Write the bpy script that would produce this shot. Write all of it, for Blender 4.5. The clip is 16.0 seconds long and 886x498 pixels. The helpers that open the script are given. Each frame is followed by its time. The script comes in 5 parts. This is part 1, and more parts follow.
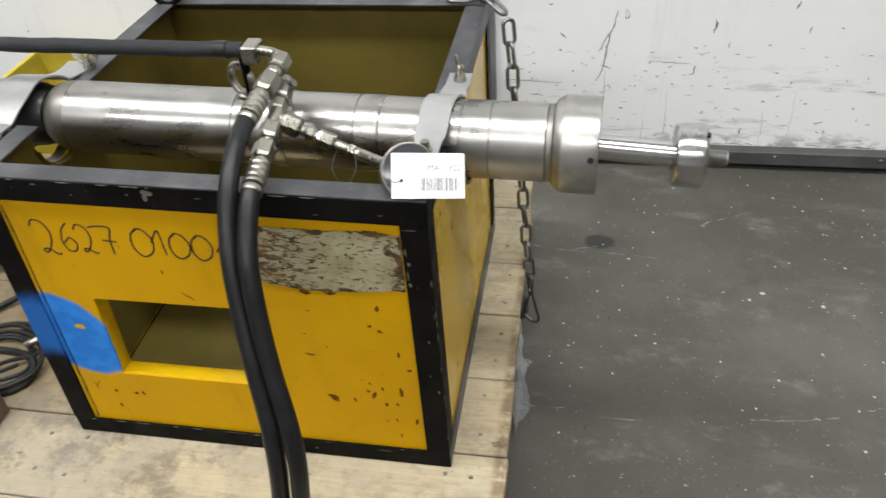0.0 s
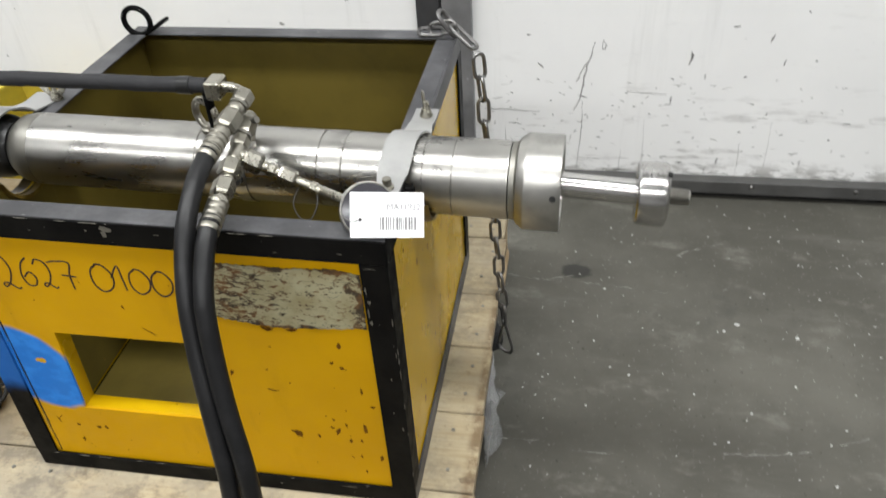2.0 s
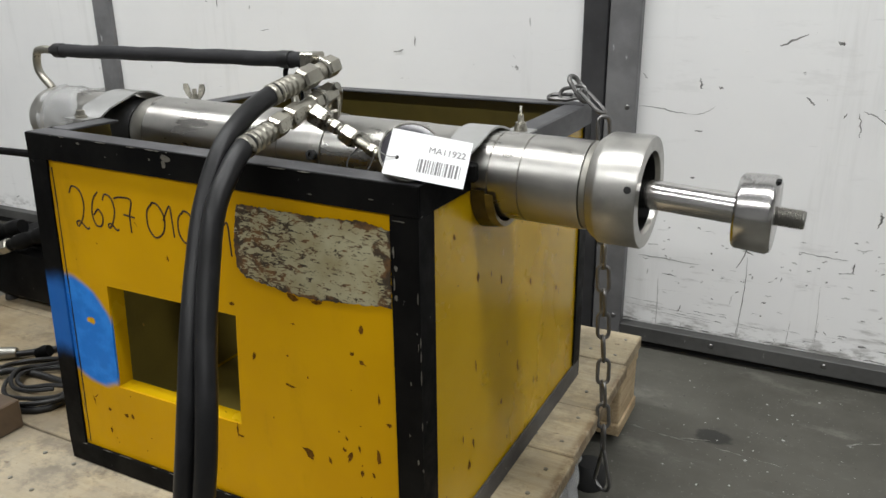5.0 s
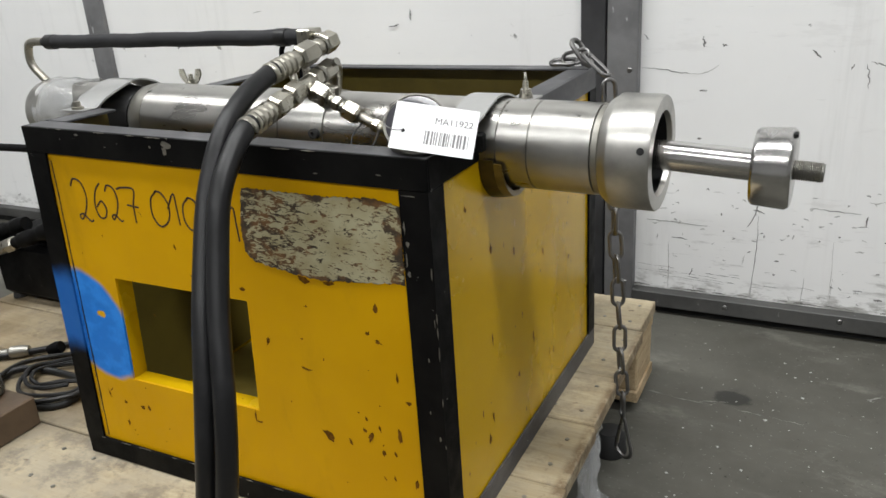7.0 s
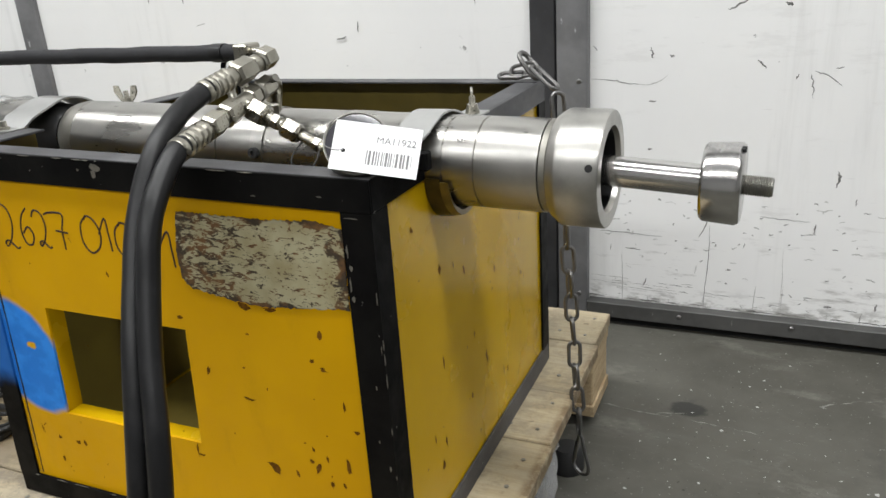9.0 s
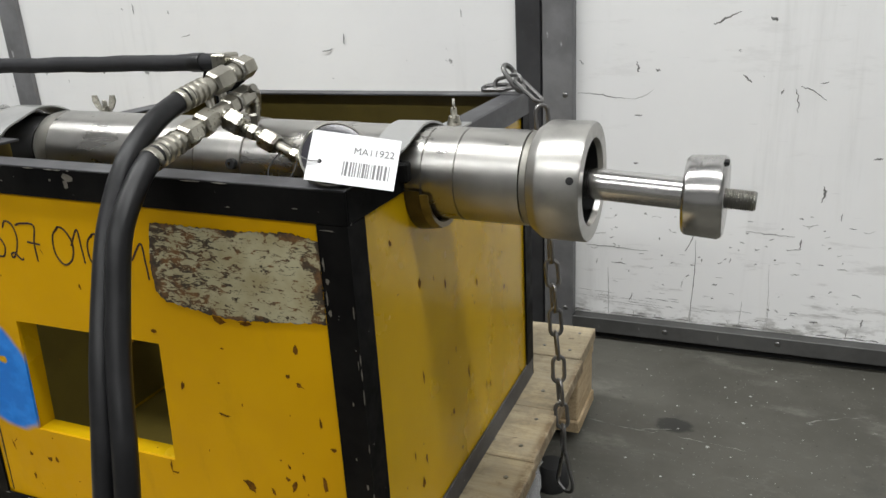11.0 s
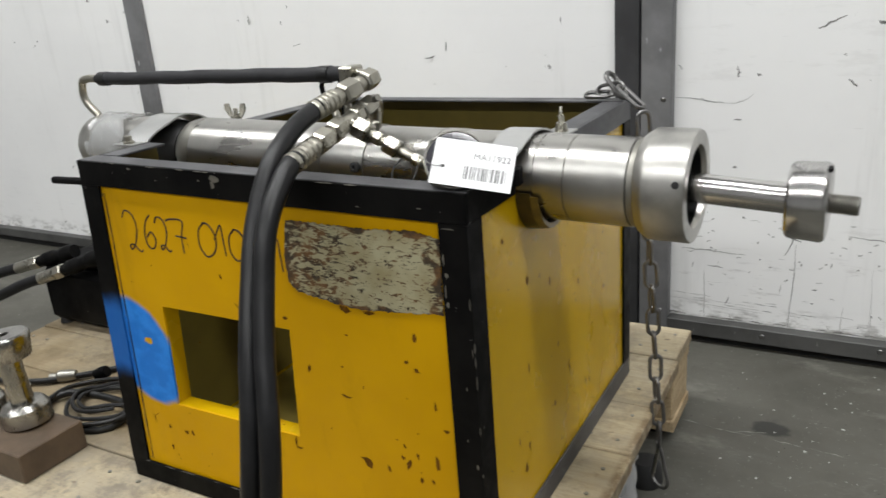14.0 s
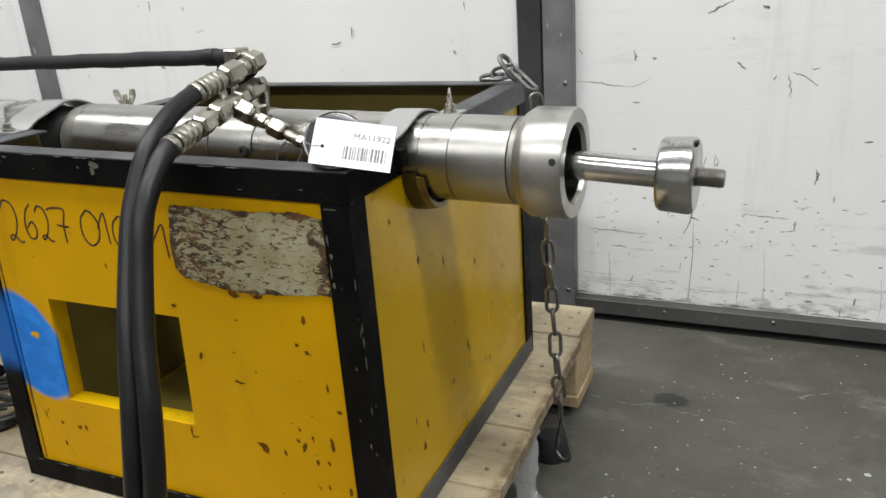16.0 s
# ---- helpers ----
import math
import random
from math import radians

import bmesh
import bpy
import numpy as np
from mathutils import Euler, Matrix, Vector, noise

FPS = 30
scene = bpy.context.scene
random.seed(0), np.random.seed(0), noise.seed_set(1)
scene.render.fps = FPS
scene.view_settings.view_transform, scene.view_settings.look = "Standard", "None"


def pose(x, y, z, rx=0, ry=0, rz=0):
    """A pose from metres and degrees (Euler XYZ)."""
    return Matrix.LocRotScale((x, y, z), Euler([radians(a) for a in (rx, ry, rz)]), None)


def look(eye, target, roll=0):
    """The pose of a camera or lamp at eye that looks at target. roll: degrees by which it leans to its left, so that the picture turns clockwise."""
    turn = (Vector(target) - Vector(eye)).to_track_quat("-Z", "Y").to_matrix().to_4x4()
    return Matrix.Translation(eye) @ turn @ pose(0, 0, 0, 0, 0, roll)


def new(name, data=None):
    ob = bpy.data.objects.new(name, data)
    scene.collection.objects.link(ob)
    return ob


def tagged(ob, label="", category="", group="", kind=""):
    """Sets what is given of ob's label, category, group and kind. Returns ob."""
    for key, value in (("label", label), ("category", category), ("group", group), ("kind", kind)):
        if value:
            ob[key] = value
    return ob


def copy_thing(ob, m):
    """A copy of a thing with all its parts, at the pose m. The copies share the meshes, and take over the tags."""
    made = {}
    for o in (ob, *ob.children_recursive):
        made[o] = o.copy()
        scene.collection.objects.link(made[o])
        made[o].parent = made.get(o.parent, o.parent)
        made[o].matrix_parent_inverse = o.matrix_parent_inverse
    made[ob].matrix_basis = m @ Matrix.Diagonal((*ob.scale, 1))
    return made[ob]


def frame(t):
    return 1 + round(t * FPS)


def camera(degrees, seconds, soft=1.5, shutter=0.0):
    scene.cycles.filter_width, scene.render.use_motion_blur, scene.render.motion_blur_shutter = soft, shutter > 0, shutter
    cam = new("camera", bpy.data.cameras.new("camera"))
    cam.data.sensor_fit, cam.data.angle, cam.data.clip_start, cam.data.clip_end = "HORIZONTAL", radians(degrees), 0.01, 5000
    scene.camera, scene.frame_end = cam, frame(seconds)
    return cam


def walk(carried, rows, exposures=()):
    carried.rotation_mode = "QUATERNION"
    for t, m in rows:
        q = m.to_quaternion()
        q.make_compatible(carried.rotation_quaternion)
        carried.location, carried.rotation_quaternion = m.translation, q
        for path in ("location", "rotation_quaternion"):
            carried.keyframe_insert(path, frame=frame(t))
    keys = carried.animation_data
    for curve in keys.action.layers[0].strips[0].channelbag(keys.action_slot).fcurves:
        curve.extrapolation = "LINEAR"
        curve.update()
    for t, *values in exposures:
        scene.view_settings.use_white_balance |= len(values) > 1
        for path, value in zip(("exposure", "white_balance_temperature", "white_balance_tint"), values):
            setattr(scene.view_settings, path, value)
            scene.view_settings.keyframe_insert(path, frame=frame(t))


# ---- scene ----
cam = camera(59.0, 16.0, shutter=0.5)
PATH = [
    (0, (0.151, -0.623, 1.089), (-0.181, 0.886, -0.182), -4.7),
    (0.5, (0.177, -0.618, 1.093), (-0.117, 0.895, -0.181), -5.1),
    (1, (0.177, -0.607, 1.104), (-0.117, 0.911, -0.165), -5.2),
    (1.5, (0.174, -0.605, 1.103), (-0.122, 0.91, -0.167), -4.8),
    (2, (0.182, -0.602, 1.101), (-0.132, 0.94, -0.133), -3.8),
    (2.5, (0.186, -0.575, 0.998), (-0.237, 1.101, -0.007), -0.4),
    (3, (0.244, -0.607, 0.853), (-0.373, 1.142, 0.106), 1.7),
    (3.5, (0.301, -0.608, 0.832), (-0.415, 1.126, 0.138), 1.7),
    (4, (0.339, -0.595, 0.814), (-0.48, 1.105, 0.151), 1.0),
    (6.5, (0.318, -0.598, 0.797), (-0.55, 1.061, 0.094), -2.5),
    (7, (0.319, -0.588, 0.794), (-0.547, 1.066, 0.077), -3.8),
    (7.5, (0.325, -0.583, 0.792), (-0.522, 1.077, 0.066), -4.0),
    (8, (0.325, -0.59, 0.796), (-0.521, 1.075, 0.08), -4.3),
    (8.5, (0.32, -0.579, 0.796), (-0.503, 1.101, 0.087), -4.1),
    (9, (0.317, -0.557, 0.795), (-0.454, 1.149, 0.094), -3.8),
    (11.5, (0.325, -0.542, 0.789), (-0.424, 1.188, 0.122), -3.3),
    (12, (0.334, -0.542, 0.792), (-0.415, 1.189, 0.126), -3.4),
    (12.5, (0.332, -0.553, 0.789), (-0.473, 1.148, 0.111), -3.9),
    (13, (0.31, -0.58, 0.795), (-0.624, 1.056, 0.124), -4.6),
    (13.5, (0.292, -0.601, 0.801), (-0.679, 1.017, 0.139), -4.6),
    (14, (0.322, -0.604, 0.807), (-0.624, 1.033, 0.155), -4.5),
    (14.5, (0.35, -0.599, 0.806), (-0.537, 1.069, 0.148), -4.6),
    (15, (0.358, -0.598, 0.801), (-0.501, 1.085, 0.143), -4.7),
    (15.5, (0.363, -0.593, 0.799), (-0.463, 1.101, 0.129), -4.5),
    (16, (0.365, -0.593, 0.796), (-0.42, 1.113, 0.108), -4.2),
]
walk(cam, [(t, look(eye, target, roll)) for t, eye, target, roll in PATH], [(0.0, 0.08), (2.0, 0.14), (3.0, -0.37), (4.0, -0.33), (6.5, -0.12), (8.0, -0.04), (9.0, 0.0), (11.5, -0.20), (12.5, -0.16), (14.0, -0.10), (16.0, -0.05)])

# ---- world, lamps ----
world = bpy.data.worlds.new("world")
scene.world = world
world.use_nodes = True
world.node_tree.nodes["Background"].inputs[0].default_value = (0.9, 0.95, 1.0, 1)
world.node_tree.nodes["Background"].inputs[1].default_value = 0.02


def area_lamp(x, y, z, sx, sy, power, colour=(0.97, 0.99, 1.0)):
    data = bpy.data.lights.new("ceiling_lamp", "AREA")
    data.shape, data.size, data.size_y, data.energy, data.color = "RECTANGLE", sx, sy, power, colour
    ob = new("ceiling_lamp_light", data)
    ob.matrix_world = pose(x, y, z)
    return ob


LAMPS = [(-0.3, -0.4, 138.0), (-0.3, -3.0, 130.0)]
for lx, ly, power in LAMPS:
    area_lamp(lx, ly, 3.28, 6.0, 0.30, power)


# ---- materials ----
class Nodes:
    """Small helper round a node tree."""

    def __init__(self, name, rough=0.5, metal=0.0):
        self.mat = bpy.data.materials.new(name)
        self.mat.use_nodes = True
        self.t = self.mat.node_tree
        self.b = self.t.nodes["Principled BSDF"]
        self.b.inputs["Roughness"].default_value = rough
        self.b.inputs["Metallic"].default_value = metal
        self.co = self.t.nodes.new("ShaderNodeTexCoord")

    def node(self, kind, **sets):
        n = self.t.nodes.new(kind)
        for k, v in sets.items():
            n.inputs[k].default_value = v
        return n

    def link(self, a, b):
        self.t.links.new(a, b)

    def coords(self, scale=(1, 1, 1), rot=(0, 0, 0), loc=(0, 0, 0)):
        m = self.node("ShaderNodeMapping", Scale=scale, Rotation=rot, Location=loc)
        self.link(self.co.outputs["Object"], m.inputs["Vector"])
        return m.outputs[0]

    def noise(self, scale, detail=6.0, rough=0.6, stretch=(1, 1, 1), rot=(0, 0, 0), loc=(0, 0, 0), warp=0.0):
        n = self.node("ShaderNodeTexNoise", Scale=scale, Detail=detail, Roughness=rough, Distortion=warp)
        self.link(self.coords(stretch, rot, loc), n.inputs["Vector"])
        return n.outputs[0]

    def voronoi(self, scale, stretch=(1, 1, 1), loc=(0, 0, 0), feature="F1"):
        n = self.node("ShaderNodeTexVoronoi", Scale=scale)
        n.feature = feature
        self.link(self.coords(stretch, (0, 0, 0), loc), n.inputs["Vector"])
        return n.outputs["Distance"]

    def ramp(self, value, a, b, lo=0.0, hi=1.0):
        n = self.node("ShaderNodeMapRange")
        n.interpolation_type = "SMOOTHSTEP"
        for k, v in zip(("From Min", "From Max", "To Min", "To Max"), (a, b, lo, hi)):
            n.inputs[k].default_value = v
        self.link(value, n.inputs["Value"])
        return n.outputs[0]

    def math(self, op, a, b=0.0, c=0.0):
        n = self.t.nodes.new("ShaderNodeMath")
        n.operation = op
        for i, v in enumerate((a, b, c)):
            if isinstance(v, (int, float)):
                n.inputs[i].default_value = v
            else:
                self.link(v, n.inputs[i])
        return n.outputs[0]

    def mix(self, f, a, b):
        n = self.t.nodes.new("ShaderNodeMix")
        n.data_type = "RGBA"
        for i, v in ((0, f), (6, a), (7, b)):
            if isinstance(v, (int, float)):
                n.inputs[i].default_value = v
            elif isinstance(v, tuple):
                n.inputs[i].default_value = (*v, 1)
            else:
                self.link(v, n.inputs[i])
        return n.outputs[2]

    def axis(self, i):
        n = self.t.nodes.new("ShaderNodeSeparateXYZ")
        self.link(self.co.outputs["Object"], n.inputs[0])
        return n.outputs[i]

    def random(self):
        return self.t.nodes.new("ShaderNodeObjectInfo").outputs["Random"]

    def colour(self, c):
        if isinstance(c, tuple):
            self.b.inputs["Base Color"].default_value = (*c, 1)
        else:
            self.link(c, self.b.inputs["Base Color"])
        return self

    def set(self, key, v):
        if isinstance(v, (int, float)):
            self.b.inputs[key].default_value = v
        else:
            self.link(v, self.b.inputs[key])
        return self

    def bump(self, height, strength=0.3, distance=0.002):
        n = self.node("ShaderNodeBump", Strength=strength, Distance=distance)
        self.link(height, n.inputs["Height"])
        self.link(n.outputs[0], self.b.inputs["Normal"])
        return self


def yellow_paint(name, blue=False, gloss=(0.36, 0.56), spec=0.10, tone=((0.53, 0.286, 0.0006), (0.595, 0.330, 0.0010)), dirt=0.38, rough_scale=40, orange=0.18):
    m = Nodes(name, 0.42)
    big = m.noise(5, 4)
    c = m.mix(m.ramp(big, 0.35, 0.7), *tone)
    grime = m.ramp(m.noise(9, 8, 0.65, (1, 1, 0.35), loc=(3, 1, 2)), 0.55, 0.78)
    c = m.mix(m.math("MULTIPLY", grime, dirt), c, (0.17, 0.10, 0.008))
    chip = m.ramp(m.noise(55, 5, 0.6, (1, 1, 0.7), loc=(7, 3, 1)), 0.735, 0.75)
    c = m.mix(chip, c, (0.06, 0.032, 0.012))
    if blue:
        x, z = m.axis(0), m.axis(2)
        n = m.math("MULTIPLY", m.math("SUBTRACT", m.noise(14, 3), 0.5), 0.35)
        slant = m.math("MULTIPLY_ADD", m.math("SUBTRACT", z, 0.385), -0.30, -0.4975)
        dx = m.math("DIVIDE", m.math("SUBTRACT", x, slant), 0.066)
        dz = m.math("DIVIDE", m.math("SUBTRACT", z, 0.380), 0.079)
        d = m.math("SQRT", m.math("ADD", m.math("MULTIPLY", dx, dx), m.math("MULTIPLY", dz, dz)))
        mask = m.ramp(m.math("ADD", d, n), 0.90, 1.04, 1.0, 0.0)
        hx = m.math("DIVIDE", m.math("SUBTRACT", x, -0.477), 0.010)
        hz = m.math("DIVIDE", m.math("SUBTRACT", z, 0.395), 0.007)
        h = m.math("ADD", m.math("MULTIPLY", hx, hx), m.math("MULTIPLY", hz, hz))
        bare = m.ramp(m.math("ADD", h, m.math("MULTIPLY", m.noise(160, 2), 2.2)), 1.3, 1.9)
        mask = m.math("MULTIPLY", mask, bare)
        hue = m.mix(m.ramp(m.noise(30, 3), 0.4, 0.65), (0.016, 0.17, 0.60), (0.030, 0.23, 0.72))
        c = m.mix(mask, c, hue)
    m.colour(c)
    m.set("Roughness", m.ramp(m.noise(rough_scale, 4), 0.3, 0.7, *gloss))
    m.set("Specular IOR Level", spec)
    m.bump(m.math("ADD", m.noise(120, 3), m.math("MULTIPLY", chip, -1.5)), orange, 0.001)
    return m.mat


def black_paint(name, blue=False):
    m = Nodes(name, 0.45)
    c = m.mix(m.ramp(m.noise(12, 6), 0.35, 0.7), (0.0022, 0.0022, 0.0025), (0.007, 0.0068, 0.0065))
    chip = m.ramp(m.noise(90, 4, 0.6, loc=(2, 5, 1)), 0.70, 0.73)
    c = m.mix(m.math("MULTIPLY", chip, 0.75), c, (0.30, 0.29, 0.27))
    if blue:
        z, n = m.axis(2), m.math("MULTIPLY", m.math("SUBTRACT", m.noise(18, 3), 0.5), 0.5)
        dz = m.math("ABSOLUTE", m.math("DIVIDE", m.math("SUBTRACT", z, 0.392), 0.062))
        mask = m.ramp(m.math("ADD", dz, n), 0.55, 1.05, 0.85, 0.0)
        c = m.mix(mask, c, (0.02, 0.13, 0.45))
    m.colour(c)
    m.set("Roughness", m.ramp(m.noise(30, 4), 0.3, 0.7, 0.42, 0.62))
    m.set("Specular IOR Level", 0.06)
    m.bump(m.math("ADD", m.noise(70, 5), m.math("MULTIPLY", chip, 1.0)), 0.25, 0.001)
    return m.mat


def worn_black(name):
    """Black paint on upward faces, dusty and rubbed grey."""
    m = Nodes(name, 0.5)
    dust = m.ramp(m.noise(25, 7, 0.65, (0.5, 0.5, 1)), 0.35, 0.75)
    c = m.mix(dust, (0.035, 0.035, 0.038), (0.10, 0.10, 0.105))
    c = m.mix(m.ramp(m.noise(110, 4), 0.68, 0.74), c, (0.30, 0.29, 0.28))
    m.colour(c)
    m.bump(m.noise(90, 4), 0.2, 0.001)
    return m.mat


def steel(name, base=(0.62, 0.61, 0.58), rough=0.22, stretch=(1, 30, 30), stain=0.35, grain=0.02, smeared=0.25, detail=6):
    m = Nodes(name, rough, 1.0)
    fine = m.noise(40, 5, 0.6, stretch)
    c = m.mix(m.ramp(m.noise(9, detail, 0.6), 0.42, 0.72), base, tuple(v * (1 - stain) for v in base))
    smear = m.ramp(m.noise(22, 7, 0.65, (0.6, 1, 1), loc=(4, 4, 4)), 0.52, 0.80)
    c = m.mix(m.math("MULTIPLY", smear, smeared), c, tuple(v * 0.45 for v in base))
    m.colour(c)
    m.set("Roughness", m.math("ADD", m.ramp(fine, 0.3, 0.7, rough * 0.85, rough * 1.15), m.ramp(m.noise(12, min(detail, 5)), 0.4, 0.7, 0.0, 0.10)))
    if grain:
        m.bump(fine, grain, 0.0005)
    return m.mat


def rubber(name, base=(0.007, 0.007, 0.0075), rough=0.40):
    m = Nodes(name, rough)
    m.set("Specular IOR Level", 0.30)
    dust = m.ramp(m.noise(30, 6), 0.45, 0.8)
    m.colour(m.mix(m.math("MULTIPLY", dust, 0.5), base, tuple(v * 2.2 + 0.008 for v in base)))
    m.bump(m.noise(260, 3), 0.15, 0.0006)
    return m.mat


def wood(name, light=(0.62, 0.50, 0.33), dark=(0.40, 0.29, 0.16), dirt=0.25, along=(1.5, 28, 28)):
    m = Nodes(name, 0.75)
    grain = m.noise(7, 7, 0.62, along, warp=0.6)
    c = m.mix(m.ramp(grain, 0.35, 0.72), light, dark)
    c = m.mix(m.math("MULTIPLY", m.random(), 0.28), c, tuple(v * 1.15 for v in light))
    soil = m.ramp(m.noise(13, 9, 0.75, (0.8, 1, 1), loc=(1, 4, 0)), 0.46, 0.62)
    trodden = m.ramp(m.axis(0), -0.60, -0.10, 1.0, 0.50)
    c = m.mix(m.math("MULTIPLY", m.math("MULTIPLY", soil, trodden), dirt), c, (0.125, 0.10, 0.068))
    smudge = m.ramp(m.noise(26, 6, 0.7, loc=(6, 2, 0)), 0.56, 0.70)
    c = m.mix(m.math("MULTIPLY", m.math("MULTIPLY", smudge, trodden), dirt * 0.7), c, (0.11, 0.10, 0.085))
    pale = m.ramp(m.noise(11, 7, 0.7, loc=(2, 7, 0)), 0.50, 0.66)
    c = m.mix(m.math("MULTIPLY", m.math("MULTIPLY", pale, trodden), dirt * 0.85), c, (0.34, 0.30, 0.225))
    worn = m.math("MULTIPLY", trodden, m.ramp(m.noise(9, 8, 0.7, loc=(4, 4, 1)), 0.34, 0.60, 0.25, 0.80))
    c = m.mix(m.math("MULTIPLY", worn, dirt * 0.8), c, (0.270, 0.240, 0.185))
    oiled = m.math("MULTIPLY", m.ramp(m.axis(0), -0.68, -0.50, 1.0, 0.0), m.ramp(m.noise(5, 6, 0.65, loc=(3, 9, 0)), 0.30, 0.62, 0.35, 0.85))
    c = m.mix(m.math("MULTIPLY", m.math("MULTIPLY", oiled, m.ramp(m.axis(1), -0.06, 0.14)), dirt), c, (0.165, 0.118, 0.058))
    spots = m.ramp(m.noise(38, 4, 0.6, (0.7, 1, 1)), 0.68, 0.73)
    c = m.mix(m.math("MULTIPLY", spots, 0.7), c, (0.10, 0.07, 0.045))
    ends = m.math("MULTIPLY", m.ramp(m.axis(0), 0.052, 0.064), m.ramp(m.noise(30, 6, 0.7, loc=(5, 1, 2)), 0.36, 0.58))
    c = m.mix(m.math("MULTIPLY", ends, 0.75), c, (0.14, 0.085, 0.038))
    knock = m.ramp(m.noise(70, 5, 0.65, (1, 1, 1), loc=(8, 2, 5)), 0.60, 0.68)
    c = m.mix(m.math("MULTIPLY", knock, 0.45), c, (0.20, 0.145, 0.085))
    m.colour(c)
    m.bump(m.math("ADD", grain, m.noise(160, 3)), 0.25, 0.001)
    return m.mat


def white_wall(name):
    m = Nodes(name, 0.55)
    c = m.mix(m.ramp(m.noise(1.6, 6), 0.35, 0.7), (0.84, 0.84, 0.83), (0.79, 0.79, 0.785))
    streak = m.ramp(m.noise(3, 7, 0.7, (5, 5, 0.35)), 0.56, 0.80)
    c = m.mix(m.math("MULTIPLY", streak, 0.30), c, (0.50, 0.50, 0.48))
    z = m.axis(2)
    low = m.math("MULTIPLY", m.ramp(z, 0.06, 0.34, 1.0, 0.18), m.ramp(m.axis(0), -0.35, -0.1, 0.2, 1.0))
    scuff = m.ramp(m.noise(11, 8, 0.7, (0.55, 1, 2.6), loc=(4, 0, 2)), 0.55, 0.68)
    c = m.mix(m.math("MULTIPLY", m.math("MULTIPLY", scuff, low), 0.62), c, (0.31, 0.30, 0.28))
    edge = m.math("MULTIPLY", m.ramp(z, 0.055, 0.11, 1.0, 0.0), m.ramp(m.noise(30, 6, 0.7, (0.6, 1, 1.4), loc=(1, 0, 6)), 0.44, 0.60))
    c = m.mix(m.math("MULTIPLY", edge, 0.7), c, (0.22, 0.21, 0.19))
    tick = m.ramp(m.noise(42, 5, 0.6, (0.6, 1, 0.8), loc=(9, 0, 3)), 0.705, 0.725)
    c = m.mix(m.math("MULTIPLY", tick, 0.75), c, (0.13, 0.13, 0.12))
    tick2 = m.ramp(m.noise(60, 4, 0.5, (0.25, 1, 2.2), loc=(2, 0, 8)), 0.68, 0.71)
    c = m.mix(m.math("MULTIPLY", m.math("MULTIPLY", tick2, low), 0.55), c, (0.12, 0.12, 0.11))
    m.colour(c)
    m.bump(m.math("ADD", m.noise(4, 4, 0.5, (1, 1, 0.4)), m.math("MULTIPLY", m.noise(120, 3), 0.15)), 0.12, 0.006)
    return m.mat


def plaster(name, base):
    m = Nodes(name, 0.8)
    m.colour(m.mix(m.ramp(m.noise(1.3, 6), 0.35, 0.7), base, tuple(v * 0.88 for v in base)))
    m.bump(m.noise(60, 4), 0.15, 0.002)
    return m.mat


def grey_metal(name, base=(0.13, 0.13, 0.135), rough=0.5):
    m = Nodes(name, rough, 0.35)
    c = m.mix(m.ramp(m.noise(6, 7, 0.65), 0.35, 0.72), base, tuple(v * 0.6 for v in base))
    c = m.mix(m.ramp(m.noise(70, 4, 0.6, (1, 1, 0.3)), 0.68, 0.75), c, tuple(min(1, v * 2.2) for v in base))
    m.colour(c)
    m.bump(m.noise(50, 5), 0.12, 0.001)
    return m.mat


